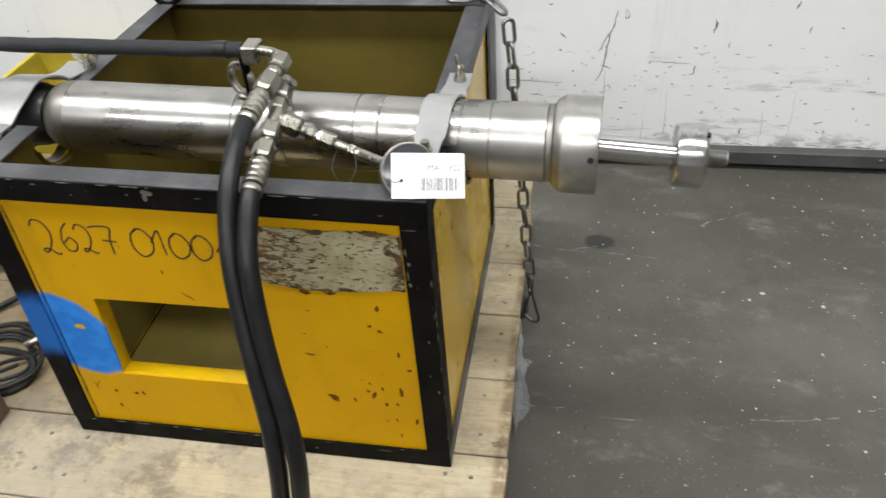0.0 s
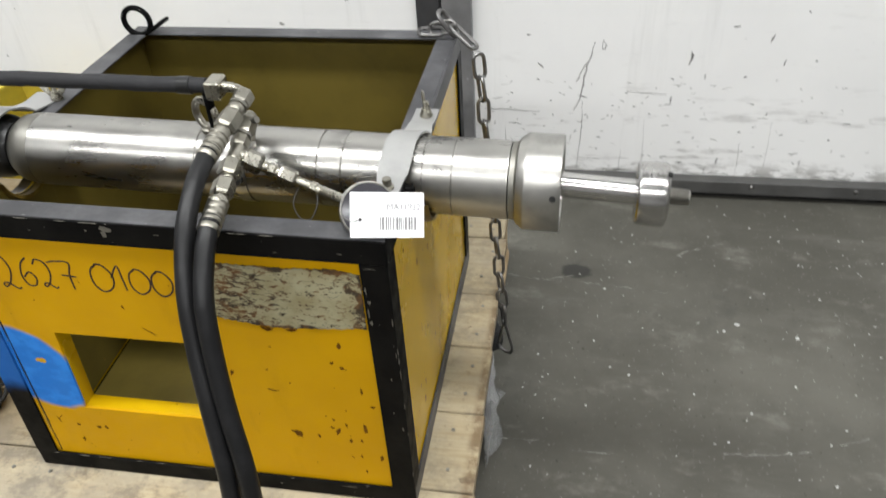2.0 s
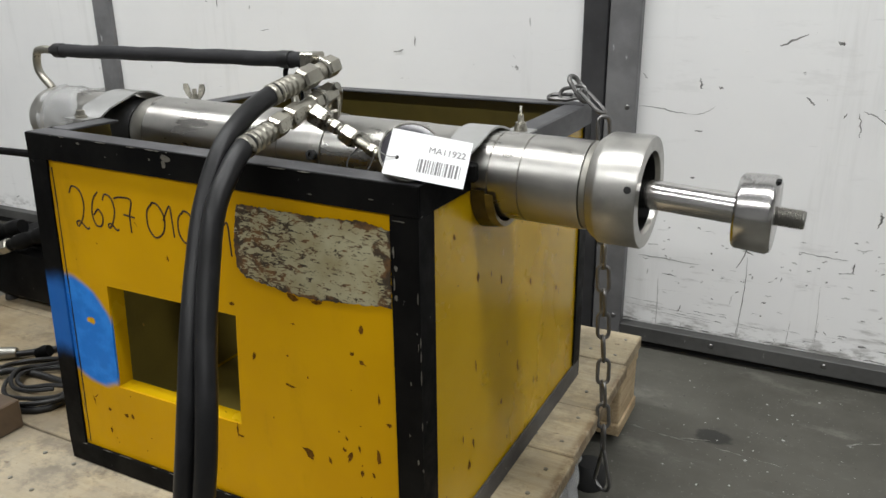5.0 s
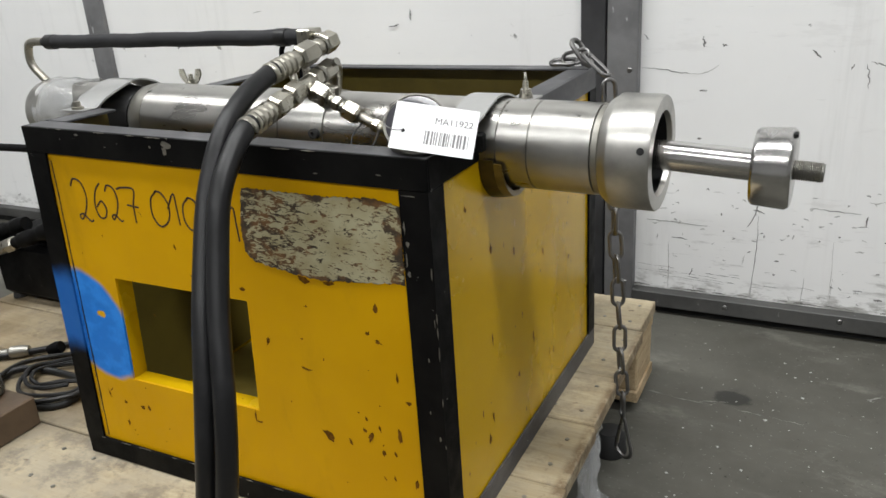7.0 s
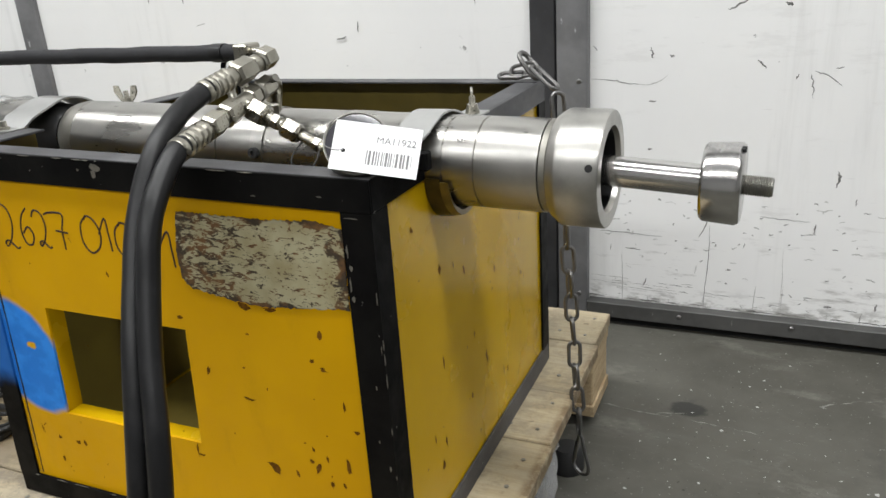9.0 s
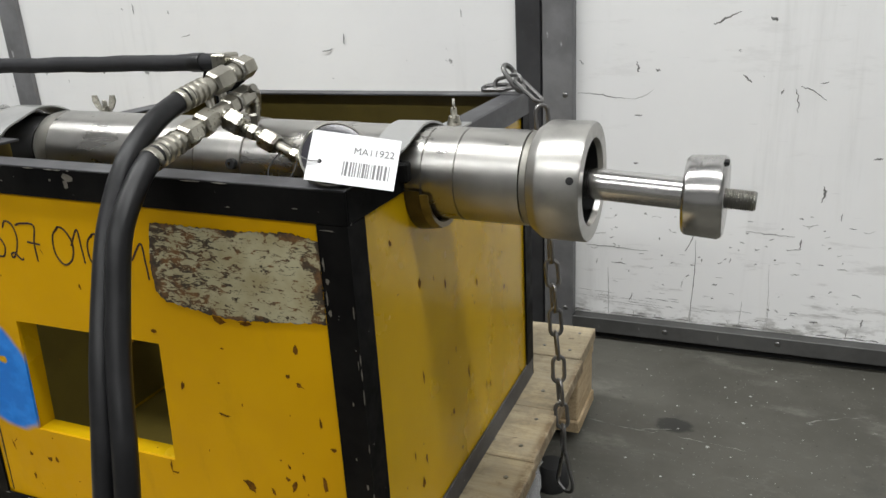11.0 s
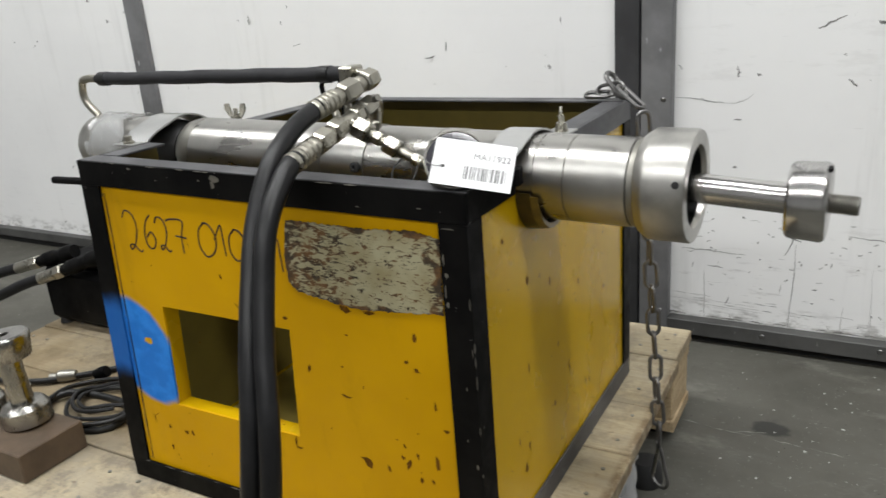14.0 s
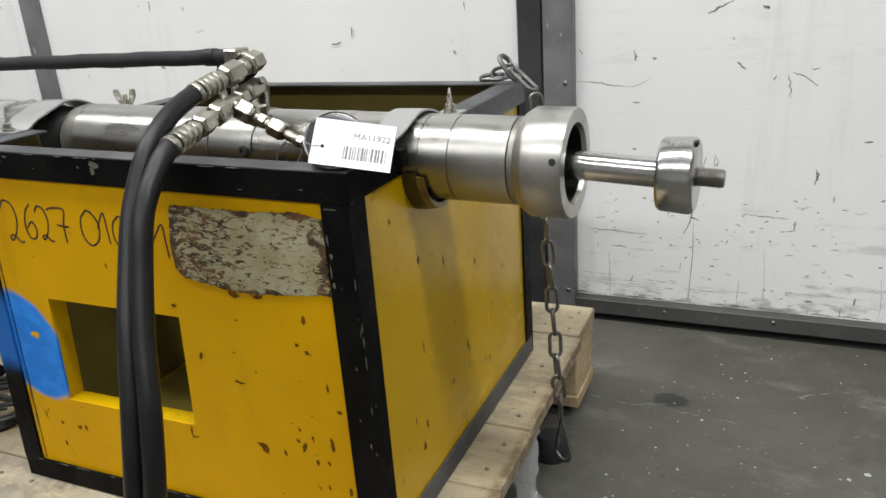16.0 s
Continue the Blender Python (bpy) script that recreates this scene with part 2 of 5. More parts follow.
def floor_paint(name):
    m = Nodes(name, 0.4)
    c = m.mix(m.ramp(m.noise(1.7, 8, 0.62), 0.36, 0.68), (0.074, 0.0715, 0.060), (0.116, 0.112, 0.096))
    wipe = m.ramp(m.noise(4, 7, 0.7, (0.35, 1.6, 1), (0, 0, 0.4)), 0.52, 0.75)
    c = m.mix(m.math("MULTIPLY", wipe, 0.6), c, (0.155, 0.151, 0.134))
    dark = m.ramp(m.noise(7, 7, 0.65, loc=(3, 2, 0)), 0.60, 0.72)
    c = m.mix(m.math("MULTIPLY", dark, 0.5), c, (0.060, 0.059, 0.053))
    fleck = m.ramp(m.noise(48, 5, 0.65), 0.675, 0.715)
    c = m.mix(m.math("MULTIPLY", fleck, 0.65), c, (0.34, 0.34, 0.32))
    scratch = m.ramp(m.noise(6, 6, 0.6, (0.6, 9, 1), (0, 0, 0.12), loc=(0, 3, 0)), 0.70, 0.74)
    c = m.mix(m.math("MULTIPLY", scratch, 0.6), c, (0.30, 0.30, 0.29))
    smear = m.ramp(m.noise(9, 8, 0.7, (0.7, 1.2, 1), (0, 0, 0.3), loc=(7, 1, 0)), 0.54, 0.72)
    c = m.mix(m.math("MULTIPLY", smear, 0.55), c, (0.200, 0.193, 0.168))
    dots = m.ramp(m.noise(150, 3, 0.55), 0.66, 0.70)
    c = m.mix(m.math("MULTIPLY", dots, 0.5), c, (0.27, 0.265, 0.245))
    specks = m.ramp(m.noise(105, 3, 0.55, loc=(5, 5, 0)), 0.68, 0.72)
    c = m.mix(m.math("MULTIPLY", specks, 0.6), c, (0.025, 0.024, 0.022))
    x, y = m.axis(0), m.axis(1)
    dx = m.math("DIVIDE", m.math("SUBTRACT", x, 0.203), 0.036)
    dy = m.math("DIVIDE", m.math("SUBTRACT", y, 0.724), 0.026)
    d = m.math("ADD", m.math("MULTIPLY", dx, dx), m.math("MULTIPLY", dy, dy))
    spot = m.ramp(m.math("ADD", d, m.math("MULTIPLY", m.noise(60, 3), 1.1)), 1.1, 1.6, 0.75, 0.0)
    c = m.mix(spot, c, (0.028, 0.028, 0.027))
    m.colour(c)
    m.set("Roughness", m.ramp(m.noise(5, 7), 0.3, 0.7, 0.48, 0.70))
    m.set("Specular IOR Level", 0.14)
    m.bump(m.math("ADD", m.noise(14, 6), m.math("MULTIPLY", m.noise(180, 3), 0.4)), 0.12, 0.002)
    return m.mat


def residue(name):
    """Remains of a torn-off white sticker on rust-brown metal."""
    m = Nodes(name, 0.7)
    fl = m.noise(210, 6, 0.68, (0.42, 1, 1.15), loc=(5, 0, 2), warp=0.9)
    x = m.axis(0)
    big = m.math("MULTIPLY", m.math("SUBTRACT", m.noise(28, 3), 0.5), 0.18)
    more = m.math("ADD", m.math("ADD", m.ramp(x, -0.20, -0.10, 0.055, -0.045), m.ramp(x, -0.075, -0.04, 0.0, 0.045)), big)
    white = m.ramp(m.math("SUBTRACT", fl, more), 0.455, 0.475)
    brown = m.mix(m.ramp(m.noise(60, 5), 0.4, 0.65), (0.030, 0.019, 0.008), (0.13, 0.060, 0.014))
    pale = m.mix(m.ramp(m.noise(25, 6), 0.35, 0.7), (0.35, 0.325, 0.205), (0.255, 0.22, 0.115))
    zc = m.math("ABSOLUTE", m.math("DIVIDE", m.math("SUBTRACT", m.axis(2), 0.5350), 0.0470))
    xc = m.math("ABSOLUTE", m.math("DIVIDE", m.math("SUBTRACT", x, -0.1300), 0.0990))
    edge = m.math("MAXIMUM", zc, xc)
    rim = m.ramp(m.math("ADD", edge, m.math("MULTIPLY", m.math("SUBTRACT", m.noise(45, 6, 0.65), 0.5), 0.9)), 0.86, 0.92, 1.0, 0.0)
    m.colour(m.mix(m.math("MULTIPLY", white, rim), brown, pale))
    m.bump(white, 0.4, 0.0008)
    return m.mat


def plain(name, base, rough=0.5, metal=0.0, vary=0.12, scale=20):
    m = Nodes(name, rough, metal)
    m.colour(m.mix(m.ramp(m.noise(scale, 5), 0.35, 0.7), base, tuple(v * (1 - vary) for v in base)))
    m.bump(m.noise(scale * 6, 3), 0.08, 0.0006)
    return m.mat


def clear_plastic(name):
    m = Nodes(name, 0.12)
    m.colour((0.85, 0.86, 0.86))
    m.set("Transmission Weight", 0.55)
    m.set("Alpha", 0.55)
    m.bump(m.noise(70, 4), 0.8, 0.004)
    return m.mat


M_YELLOW = yellow_paint("yellow_paint", False, (0.22, 0.30), 0.27, ((0.51, 0.308, 0.002), (0.575, 0.358, 0.003)), 0.16, 6, 0.035)
# darker olive on every inside face of the crate
M_OLIVE = plain("inner_olive_paint", (0.125, 0.093, 0.016), 0.45, 0.0, 0.35, 7)
M_YELLOW_FRONT = yellow_paint("yellow_paint_front", True)
M_BLACK = black_paint("black_paint")
M_BLACK_BLUE = black_paint("black_paint_sprayed", True)
M_WORN = worn_black("worn_black_paint")
M_TUBE = steel("machined_steel", (0.43, 0.42, 0.395), 0.29, (0.5, 1.5, 1.5), 0.30, 0.05, 0.07, 4)
M_RING = steel("turned_steel", (0.50, 0.49, 0.46), 0.32, (30, 3, 3), 0.45)
M_SPOOL = steel("oily_turned_steel", (0.37, 0.36, 0.335), 0.24, (20, 3, 3), 0.45)
M_ROD = steel("chromed_steel", (0.54, 0.53, 0.515), 0.20, (20, 3, 3), 0.3, 0.0)
M_GROOVE = steel("dull_steel", (0.30, 0.29, 0.26), 0.42, (10, 10, 10), 0.3)
M_ZINC = steel("zinc_plated_steel", (0.44, 0.42, 0.360), 0.29, (8, 8, 8), 0.40, 0.02, 0.22)
M_CHAIN = steel("galvanised_steel", (0.22, 0.215, 0.21), 0.42, (6, 6, 6), 0.4)
M_STRAP = plain("dull_aluminium_sheet", (0.40, 0.40, 0.39), 0.42, 0.55, 0.25, 12)
M_BORE = plain("near_black_steel", (0.03, 0.03, 0.03), 0.35, 0.6)
M_RUBBER = rubber("hose_rubber")
M_FOAM = rubber("insulation_rubber", (0.020, 0.020, 0.0215), 0.7)
M_CABLE = rubber("cable_sheath", (0.012, 0.012, 0.012), 0.4)
M_PALLET = wood("pallet_wood", (0.49, 0.41, 0.265), (0.37, 0.29, 0.165), 1.0)
M_PALLET_SIDE = wood("pallet_side_wood", (0.55, 0.42, 0.25), (0.34, 0.23, 0.11), 0.3, (28, 1.5, 28))
M_WALL = white_wall("white_wall_panel")
M_ROOM = plaster("room_plaster", (0.50, 0.50, 0.50))
M_CEIL = plaster("ceiling_paint", (0.36, 0.36, 0.36))
M_GREY = grey_metal("grey_frame_paint", (0.235, 0.235, 0.24))
M_SKIRT = grey_metal("skirting_paint", (0.105, 0.104, 0.10), 0.6)
M_GREY_DARK = grey_metal("shaded_grey_frame_paint", (0.060, 0.060, 0.063), 0.55)
# flat black for gaps, seams and holes
M_GAP = plain("black_gap_fill", (0.008, 0.008, 0.008), 0.8)
M_FLOOR = floor_paint("grey_floor_paint")
M_RESIDUE = residue("sticker_residue")
M_INK = plain("marker_ink", (0.022, 0.005, 0.006), 0.5)
M_CHIP = plain("bare_rusty_metal", (0.17, 0.074, 0.009), 0.8, 0.0, 0.5, 200)
M_CHIP.node_tree.nodes["Principled BSDF"].inputs["Specular IOR Level"].default_value = 0.06
# saddle band, darker and browner than its rim
M_SADDLE = plain("dark_brown_paint", (0.060, 0.040, 0.010), 0.35, 0.2, 0.5, 60)
M_SADDLE_RIM = plain("grimy_yellow_paint", (0.20, 0.135, 0.028), 0.32, 0.2, 0.5, 50)
M_EDGE = plain("worn_paint_edge", (0.42, 0.33, 0.12), 0.6, 0.0, 0.5, 120)
M_SCRAPE = plain("scraped_metal", (0.125, 0.115, 0.095), 0.5, 0.0, 0.4, 150)
M_TAG = plain("white_card", (0.86, 0.86, 0.86), 0.45, 0.0, 0.03)
M_PRINT = plain("grey_print", (0.20, 0.20, 0.20), 0.6)
M_SCUFF_PALE = plain("pale_scuff", (0.47, 0.47, 0.45), 0.7, 0.0, 0.5, 90)
M_FLOOR_SCUFF = plain("pale_floor_scuff", (0.22, 0.215, 0.195), 0.7, 0.0, 0.6, 60)
M_SCUFF = plain("dark_scuff", (0.19, 0.19, 0.18), 0.7, 0.0, 0.5, 90)
M_BLOCK = plain("brown_steel", (0.13, 0.092, 0.062), 0.55, 0.3, 0.4, 14)
M_MACHINE = black_paint("black_machine_paint")
M_GLASS = plain("dark_gauge_glass", (0.05, 0.048, 0.055), 0.15)
M_BAG = clear_plastic("clear_plastic_film")
M_BIN = plain("yellow_plastic", (0.62, 0.50, 0.06), 0.4)
M_DARK = plain("dark_rubber", (0.02, 0.02, 0.02), 0.7)
M_DUST = plain("pale_grit", (0.42, 0.42, 0.40), 0.8)
lamp_nodes = Nodes("lamp_diffuser", 0.5)
lamp_nodes.b.inputs["Emission Color"].default_value = (1.0, 0.98, 0.95, 1)
lamp_nodes.b.inputs["Emission Strength"].default_value = 6.0
M_LAMP = lamp_nodes.mat


# ---- building helpers ----
def thing(name, label, category, at=(0, 0, 0), group="", kind=""):
    ob = new(name)
    ob.location = at
    ob.empty_display_size = 0.05
    bpy.context.view_layer.update()
    return tagged(ob, label, category, group, kind)


def part(name, bm, material, parent, label="", smooth=False):
    """Links a bmesh, in world coordinates, as one mesh object under a thing or part."""
    bmesh.ops.recalc_face_normals(bm, faces=bm.faces[:])
    me = bpy.data.meshes.new(name)
    bm.to_mesh(me)
    bm.free()
    me.materials.append(material)
    if smooth:
        for p in me.polygons:
            p.use_smooth = True
        me.set_sharp_from_angle(angle=radians(38))
    ob = new(name, me)
    if parent is not None:
        ob.parent = parent
        if parent.data is None:
            ob.matrix_parent_inverse = Matrix.Translation(-parent.location)
    return tagged(ob, label)


def box(bm, x0, x1, y0, y1, z0, z1, bevel=0.0, m=None):
    vs = [bm.verts.new((x, y, z)) for x in (x0, x1) for y in (y0, y1) for z in (z0, z1)]
    for f in ((0, 1, 3, 2), (4, 6, 7, 5), (0, 4, 5, 1), (2, 3, 7, 6), (0, 2, 6, 4), (1, 5, 7, 3)):
        bm.faces.new([vs[i] for i in f])
    if bevel > 0:
        es = {e for v in vs for e in v.link_edges}
        res = bmesh.ops.bevel(bm, geom=list(es), offset=bevel, segments=1, affect="EDGES", profile=0.5)
        vs = list({v for f in res["faces"] for v in f.verts} | {v for v in vs if v.is_valid})
    if m is not None:
        for v in vs:
            v.co = m @ v.co
    return vs


def boxed(*a, **k):
    bm = bmesh.new()
    box(bm, *a, **k)
    return bm


def basis(direction, up=(0, 0, 1)):
    d = Vector(direction).normalized()
    s = d.cross(Vector(up))
    if s.length < 1e-4:
        s = d.cross(Vector((0, 1, 0)))
    s.normalize()
    return d, s, s.cross(d).normalized()


def lathe(bm, origin, direction, profile, seg=32, turn=0.0):
    """A solid of revolution: profile of (distance along, radius)."""
    d, s, u = basis(direction)
    o = Vector(origin)
    rings = []
    for a, r in profile:
        if r < 1e-6:
            rings.append([bm.verts.new(o + d * a)])
        else:
            rings.append([bm.verts.new(o + d * a + (s * math.cos(turn + 2 * math.pi * k / seg) + u * math.sin(turn + 2 * math.pi * k / seg)) * r) for k in range(seg)])
    for p, q in zip(rings, rings[1:]):
        for k in range(seg):
            j = (k + 1) % seg
            if len(p) == 1 and len(q) == 1:
                continue
            if len(p) == 1:
                bm.faces.new((p[0], q[k], q[j]))
            elif len(q) == 1:
                bm.faces.new((p[k], q[0], p[j]))
            else:
                bm.faces.new((p[k], q[k], q[j], p[j]))
    return bm


def turned(origin, direction, profile, seg=32, turn=0.0):
    return lathe(bmesh.new(), origin, direction, profile, seg, turn)


def hexnut(bm, p, q, flat, turn=0.0):
    """A chamfered hexagon nut from p to q; flat is its width across flats."""
    p, q = Vector(p), Vector(q)
    n, r = (q - p).length, flat / math.sqrt(3)
    return lathe(bm, p, q - p, [(0, 0), (0, r * 0.84), (n * 0.14, r), (n * 0.86, r), (n, r * 0.84), (n, 0)], 6, turn)


def smooth_path(points, steps=10):
    """A Catmull-Rom curve through points."""
    pts = [Vector(p) for p in points]
    pts = [pts[0] * 2 - pts[1], *pts, pts[-1] * 2 - pts[-2]]
    out = []
    for a, b, c, d in zip(pts, pts[1:], pts[2:], pts[3:]):
        for i in range(steps):
            t = i / steps
            out.append(0.5 * (2 * b + (c - a) * t + (2 * a - 5 * b + 4 * c - d) * t * t + (3 * b - a - 3 * c + d) * t ** 3))
    return out + [pts[-2]]


def sweep(bm, path, radius, seg=12, closed=False):
    """A round bar along a path; radius may be a function of 0..1."""
    n = len(path)
    rings, side = [], None
    for i, p in enumerate(path):
        a, b = (path[i - 1], path[(i + 1) % n]) if closed else (path[max(i - 1, 0)], path[min(i + 1, n - 1)])
        d = (b - a).normalized()
        if side is None:
            side = basis(d)[1]
        side = (side - d * side.dot(d)).normalized()
        up = d.cross(side)
        r = radius(i / (n - 1)) if callable(radius) else radius
        rings.append([bm.verts.new(p + (side * math.cos(2 * math.pi * k / seg) + up * math.sin(2 * math.pi * k / seg)) * r) for k in range(seg)])
    pairs = list(zip(rings, rings[1:])) + ([(rings[-1], rings[0])] if closed else [])
    for p, q in pairs:
        for k in range(seg):
            j = (k + 1) % seg
            bm.faces.new((p[k], q[k], q[j], p[j]))
    if not closed:
        bm.faces.new(rings[0])
        bm.faces.new(rings[-1][::-1])
    return bm


def swept(points, radius, seg=12, steps=10, closed=False):
    return sweep(bmesh.new(), smooth_path(points, steps), radius, seg, closed)


def flat_strip(bm, points, width, normal, lift):
    """A thin stroke along points on a surface with that normal."""
    n = Vector(normal)
    pts = [Vector(p) for p in points]
    rows = []
    for i, p in enumerate(pts):
        d = (pts[min(i + 1, len(pts) - 1)] - pts[max(i - 1, 0)]).normalized()
        s = d.cross(n) * (width if not callable(width) else width(i / (len(pts) - 1))) * 0.5
        rows.append([bm.verts.new(p + s), bm.verts.new(p + s * 0.8 + n * lift), bm.verts.new(p - s * 0.8 + n * lift), bm.verts.new(p - s)])
    for a, b in zip(rows, rows[1:]):
        for k in range(3):
            bm.faces.new((a[k], b[k], b[k + 1], a[k + 1]))
    return bm

# ---- setting ----
DECK = 0.172           # top of the pallet
WALL_Y = 1.05          # face of the white wall

part("floor", boxed(-5, 5, -6, 1.25, -0.1, 0.0), M_FLOOR, None)
tagged(bpy.data.objects["floor"], "worn grey painted concrete floor with scuffs and grit", "floor", kind="structure")
# unseen ceiling and walls, added; their grey darkens what the steel reflects
part("ceiling", boxed(-5, 5, -6, 1.25, 3.4, 3.5), M_CEIL, None)
tagged(bpy.data.objects["ceiling"], "unseen hall ceiling, grey to keep reflections dark", "ceiling", kind="structure")
for nm, dims in (("wall_west", (-5.15, -5, -6, 1.25)), ("wall_east", (5, 5.15, -6, 1.25)), ("wall_south", (-5.15, 5.15, -6.15, -6))):
    tagged(part(nm, boxed(*dims, 0, 3.4), M_ROOM, None), "unseen hall wall, mid grey to keep reflections dark", "wall", kind="structure")

wall = thing("wall_north", "white panelled wall with grey metal posts, scratched and scuffed", "wall", (0, WALL_Y, 0), kind="structure")
part("panel", boxed(-0.060, 5, WALL_Y, WALL_Y + 0.12, 0.05, 3.4), M_WALL, wall)
part("panel", boxed(-1.57, -0.165, WALL_Y + 0.004, WALL_Y + 0.12, 0.05, 3.4), M_WALL, wall)
part("panel", boxed(-5, -1.630, WALL_Y + 0.004, WALL_Y + 0.12, 0.05, 3.4), M_WALL, wall)
part("post", boxed(-0.118, -0.054, WALL_Y - 0.024, WALL_Y + 0.06, 0.012, 3.4, bevel=0.002), M_GREY, wall, "grey painted steel door post")
# left post's shading is put into a darker grey
part("post", boxed(-0.177, -0.124, WALL_Y - 0.012, WALL_Y + 0.06, 0.012, 3.4, bevel=0.002), M_GREY_DARK, wall, "grey steel post with its shading put into the colour")
part("seal", boxed(-0.1245, -0.1175, WALL_Y - 0.004, WALL_Y + 0.05, 0.0, 3.4), M_GAP, wall, "black strip in the gap between the posts")
part("post", boxed(-1.634, -1.566, WALL_Y - 0.010, WALL_Y + 0.06, 0.012, 3.4, bevel=0.002), M_GREY, wall, "grey painted steel post")
part("skirting", boxed(-0.0535, 5, WALL_Y - 0.028, WALL_Y + 0.10, 0.019, 0.053, bevel=0.0015), M_SKIRT, wall, "dark grey metal skirting rail")
part("skirting", boxed(-1.5655, -0.1775, WALL_Y - 0.024, WALL_Y + 0.10, 0.023, 0.053, bevel=0.0015), M_SKIRT, wall, "dark grey metal skirting rail")
part("skirting", boxed(-5, -1.6345, WALL_Y - 0.024, WALL_Y + 0.10, 0.023, 0.053, bevel=0.0015), M_SKIRT, wall, "dark grey metal skirting rail")
# black strip set back under the skirting
part("seal", boxed(-5, 5, WALL_Y - 0.008, WALL_Y + 0.10, 0.0, 0.0185), M_GAP, wall, "black strip along the floor under the skirting")
for bx, bz, by in ((0.146, 0.038, 0.028), (0.367, 0.040, 0.028), (0.60, 0.040, 0.028), (0.83, 0.040, 0.028), (-0.071, 0.538, 0.024), (-0.071, 0.068, 0.024),
                   (-0.148, 0.80, 0.012), (-0.071, 0.83, 0.024), (-1.9, 0.036, 0.024), (-0.6, 0.036, 0.024)):
    part("bolt", turned((bx, WALL_Y - by + 0.001, bz), (0, -1, 0), [(0, 0.0055), (0.001, 0.0055), (0.0028, 0.0035), (0.003, 0)], 10), M_CHAIN, wall, smooth=True)

# scratches and seams on the wall
rng = random.Random(4)


def scratch(points, width, jitter=0.002, ink=M_SCUFF):
    path = smooth_path([(x, WALL_Y, z) for x, z in points], 5)
    path = [p + Vector((rng.uniform(-jitter, jitter), 0, rng.uniform(-jitter, jitter))) for p in path]
    bm = flat_strip(bmesh.new(), path, lambda t: width * (0.35 + 0.65 * math.sin(math.pi * min(max(t, 0.02), 0.98))) * rng.uniform(0.6, 1.2), (0, -1, 0), 0.0004)
    part("scratch", bm, ink, wall)


scratch([(0.216, 0.385), (0.205, 0.34), (0.196, 0.30), (0.190, 0.25), (0.176, 0.215)], 0.0035)
scratch([(0.202, 0.335), (0.188, 0.31), (0.178, 0.285)], 0.0028)
scratch([(-0.049, 0.540), (-0.012, 0.538), (0.012, 0.532), (0.044, 0.528)], 0.0022)
scratch([(0.044, 0.528), (0.066, 0.528), (0.086, 0.536), (0.100, 0.546)], 0.0014, 0.0008, M_SCUFF_PALE)
scratch([(0.196, 0.24), (0.197, 0.17), (0.193, 0.10), (0.192, 0.056)], 0.0016, 0.0006)
scratch([(0.365, 0.553), (0.385, 0.545), (0.409, 0.527)], 0.0024)
scratch([(0.358, 0.548), (0.362, 0.53), (0.364, 0.504)], 0.0022)
scratch([(0.421, 0.365), (0.424, 0.352), (0.420, 0.332)], 0.0042)
scratch([(0.204, 0.667), (0.225, 0.676), (0.251, 0.690)], 0.0034)
scratch([(0.066, 0.602), (0.070, 0.589), (0.071, 0.580)], 0.0034)
scratch([(0.232, 0.388), (0.240, 0.372), (0.231, 0.366), (0.233, 0.386)], 0.0022, 0.0018)
scratch([(0.306, 0.677), (0.316, 0.671)], 0.0052)
scratch([(0.103, 0.585), (0.113, 0.582)], 0.004)
scratch([(-0.047, 0.606), (-0.040, 0.596)], 0.0022)
scratch([(0.026, 0.178), (0.055, 0.176)], 0.0026)
scratch([(-0.03, 0.213), (0.02, 0.211), (0.10, 0.209)], 0.0016, 0.0012)
scratch([(0.29, 0.267), (0.335, 0.263), (0.38, 0.262)], 0.0018, 0.0012)
scratch([(0.0, 0.085), (0.07, 0.083), (0.14, 0.080)], 0.0012, 0.001, M_SCUFF_PALE)
for k in range(32):
    sx, sz = rng.uniform(-0.05, 0.85), abs(rng.gauss(0.22, 0.28)) + 0.07
    ln, ang = rng.uniform(0.004, 0.022), rng.choice((0, 0, 0.2, 1.2, 1.5, 2.4))
    scratch([(sx, sz), (sx + ln * 0.5 * math.cos(ang), sz + ln * 0.5 * math.sin(ang)), (sx + ln * math.cos(ang), sz + ln * math.sin(ang))], rng.uniform(0.0015, 0.0042), 0.001)
for k in range(60):
    sx, sz = rng.uniform(-0.05, 0.9), rng.uniform(0.06, 0.29)
    ln = rng.uniform(0.003, 0.03) * rng.random()
    scratch([(sx, sz), (sx + ln * 0.5, sz + rng.uniform(-0.003, 0.003)), (sx + ln + 0.003, sz + rng.uniform(-0.004, 0.004))], rng.uniform(0.0008, 0.0028), 0.0008, rng.choice((M_SCUFF, M_SCUFF_PALE, M_SCUFF_PALE)))
for k in range(14):
    sx, sz = rng.uniform(-1.4, -0.2), rng.uniform(0.45, 1.0)
    ln, ang = rng.uniform(0.006, 0.03), rng.choice((0.2, 1.4, 1.57, 1.7))
    scratch([(sx, sz), (sx + ln * 0.5 * math.cos(ang), sz + ln * 0.5 * math.sin(ang)), (sx + ln * math.cos(ang), sz + ln * math.sin(ang))], rng.uniform(0.0015, 0.004), 0.001)
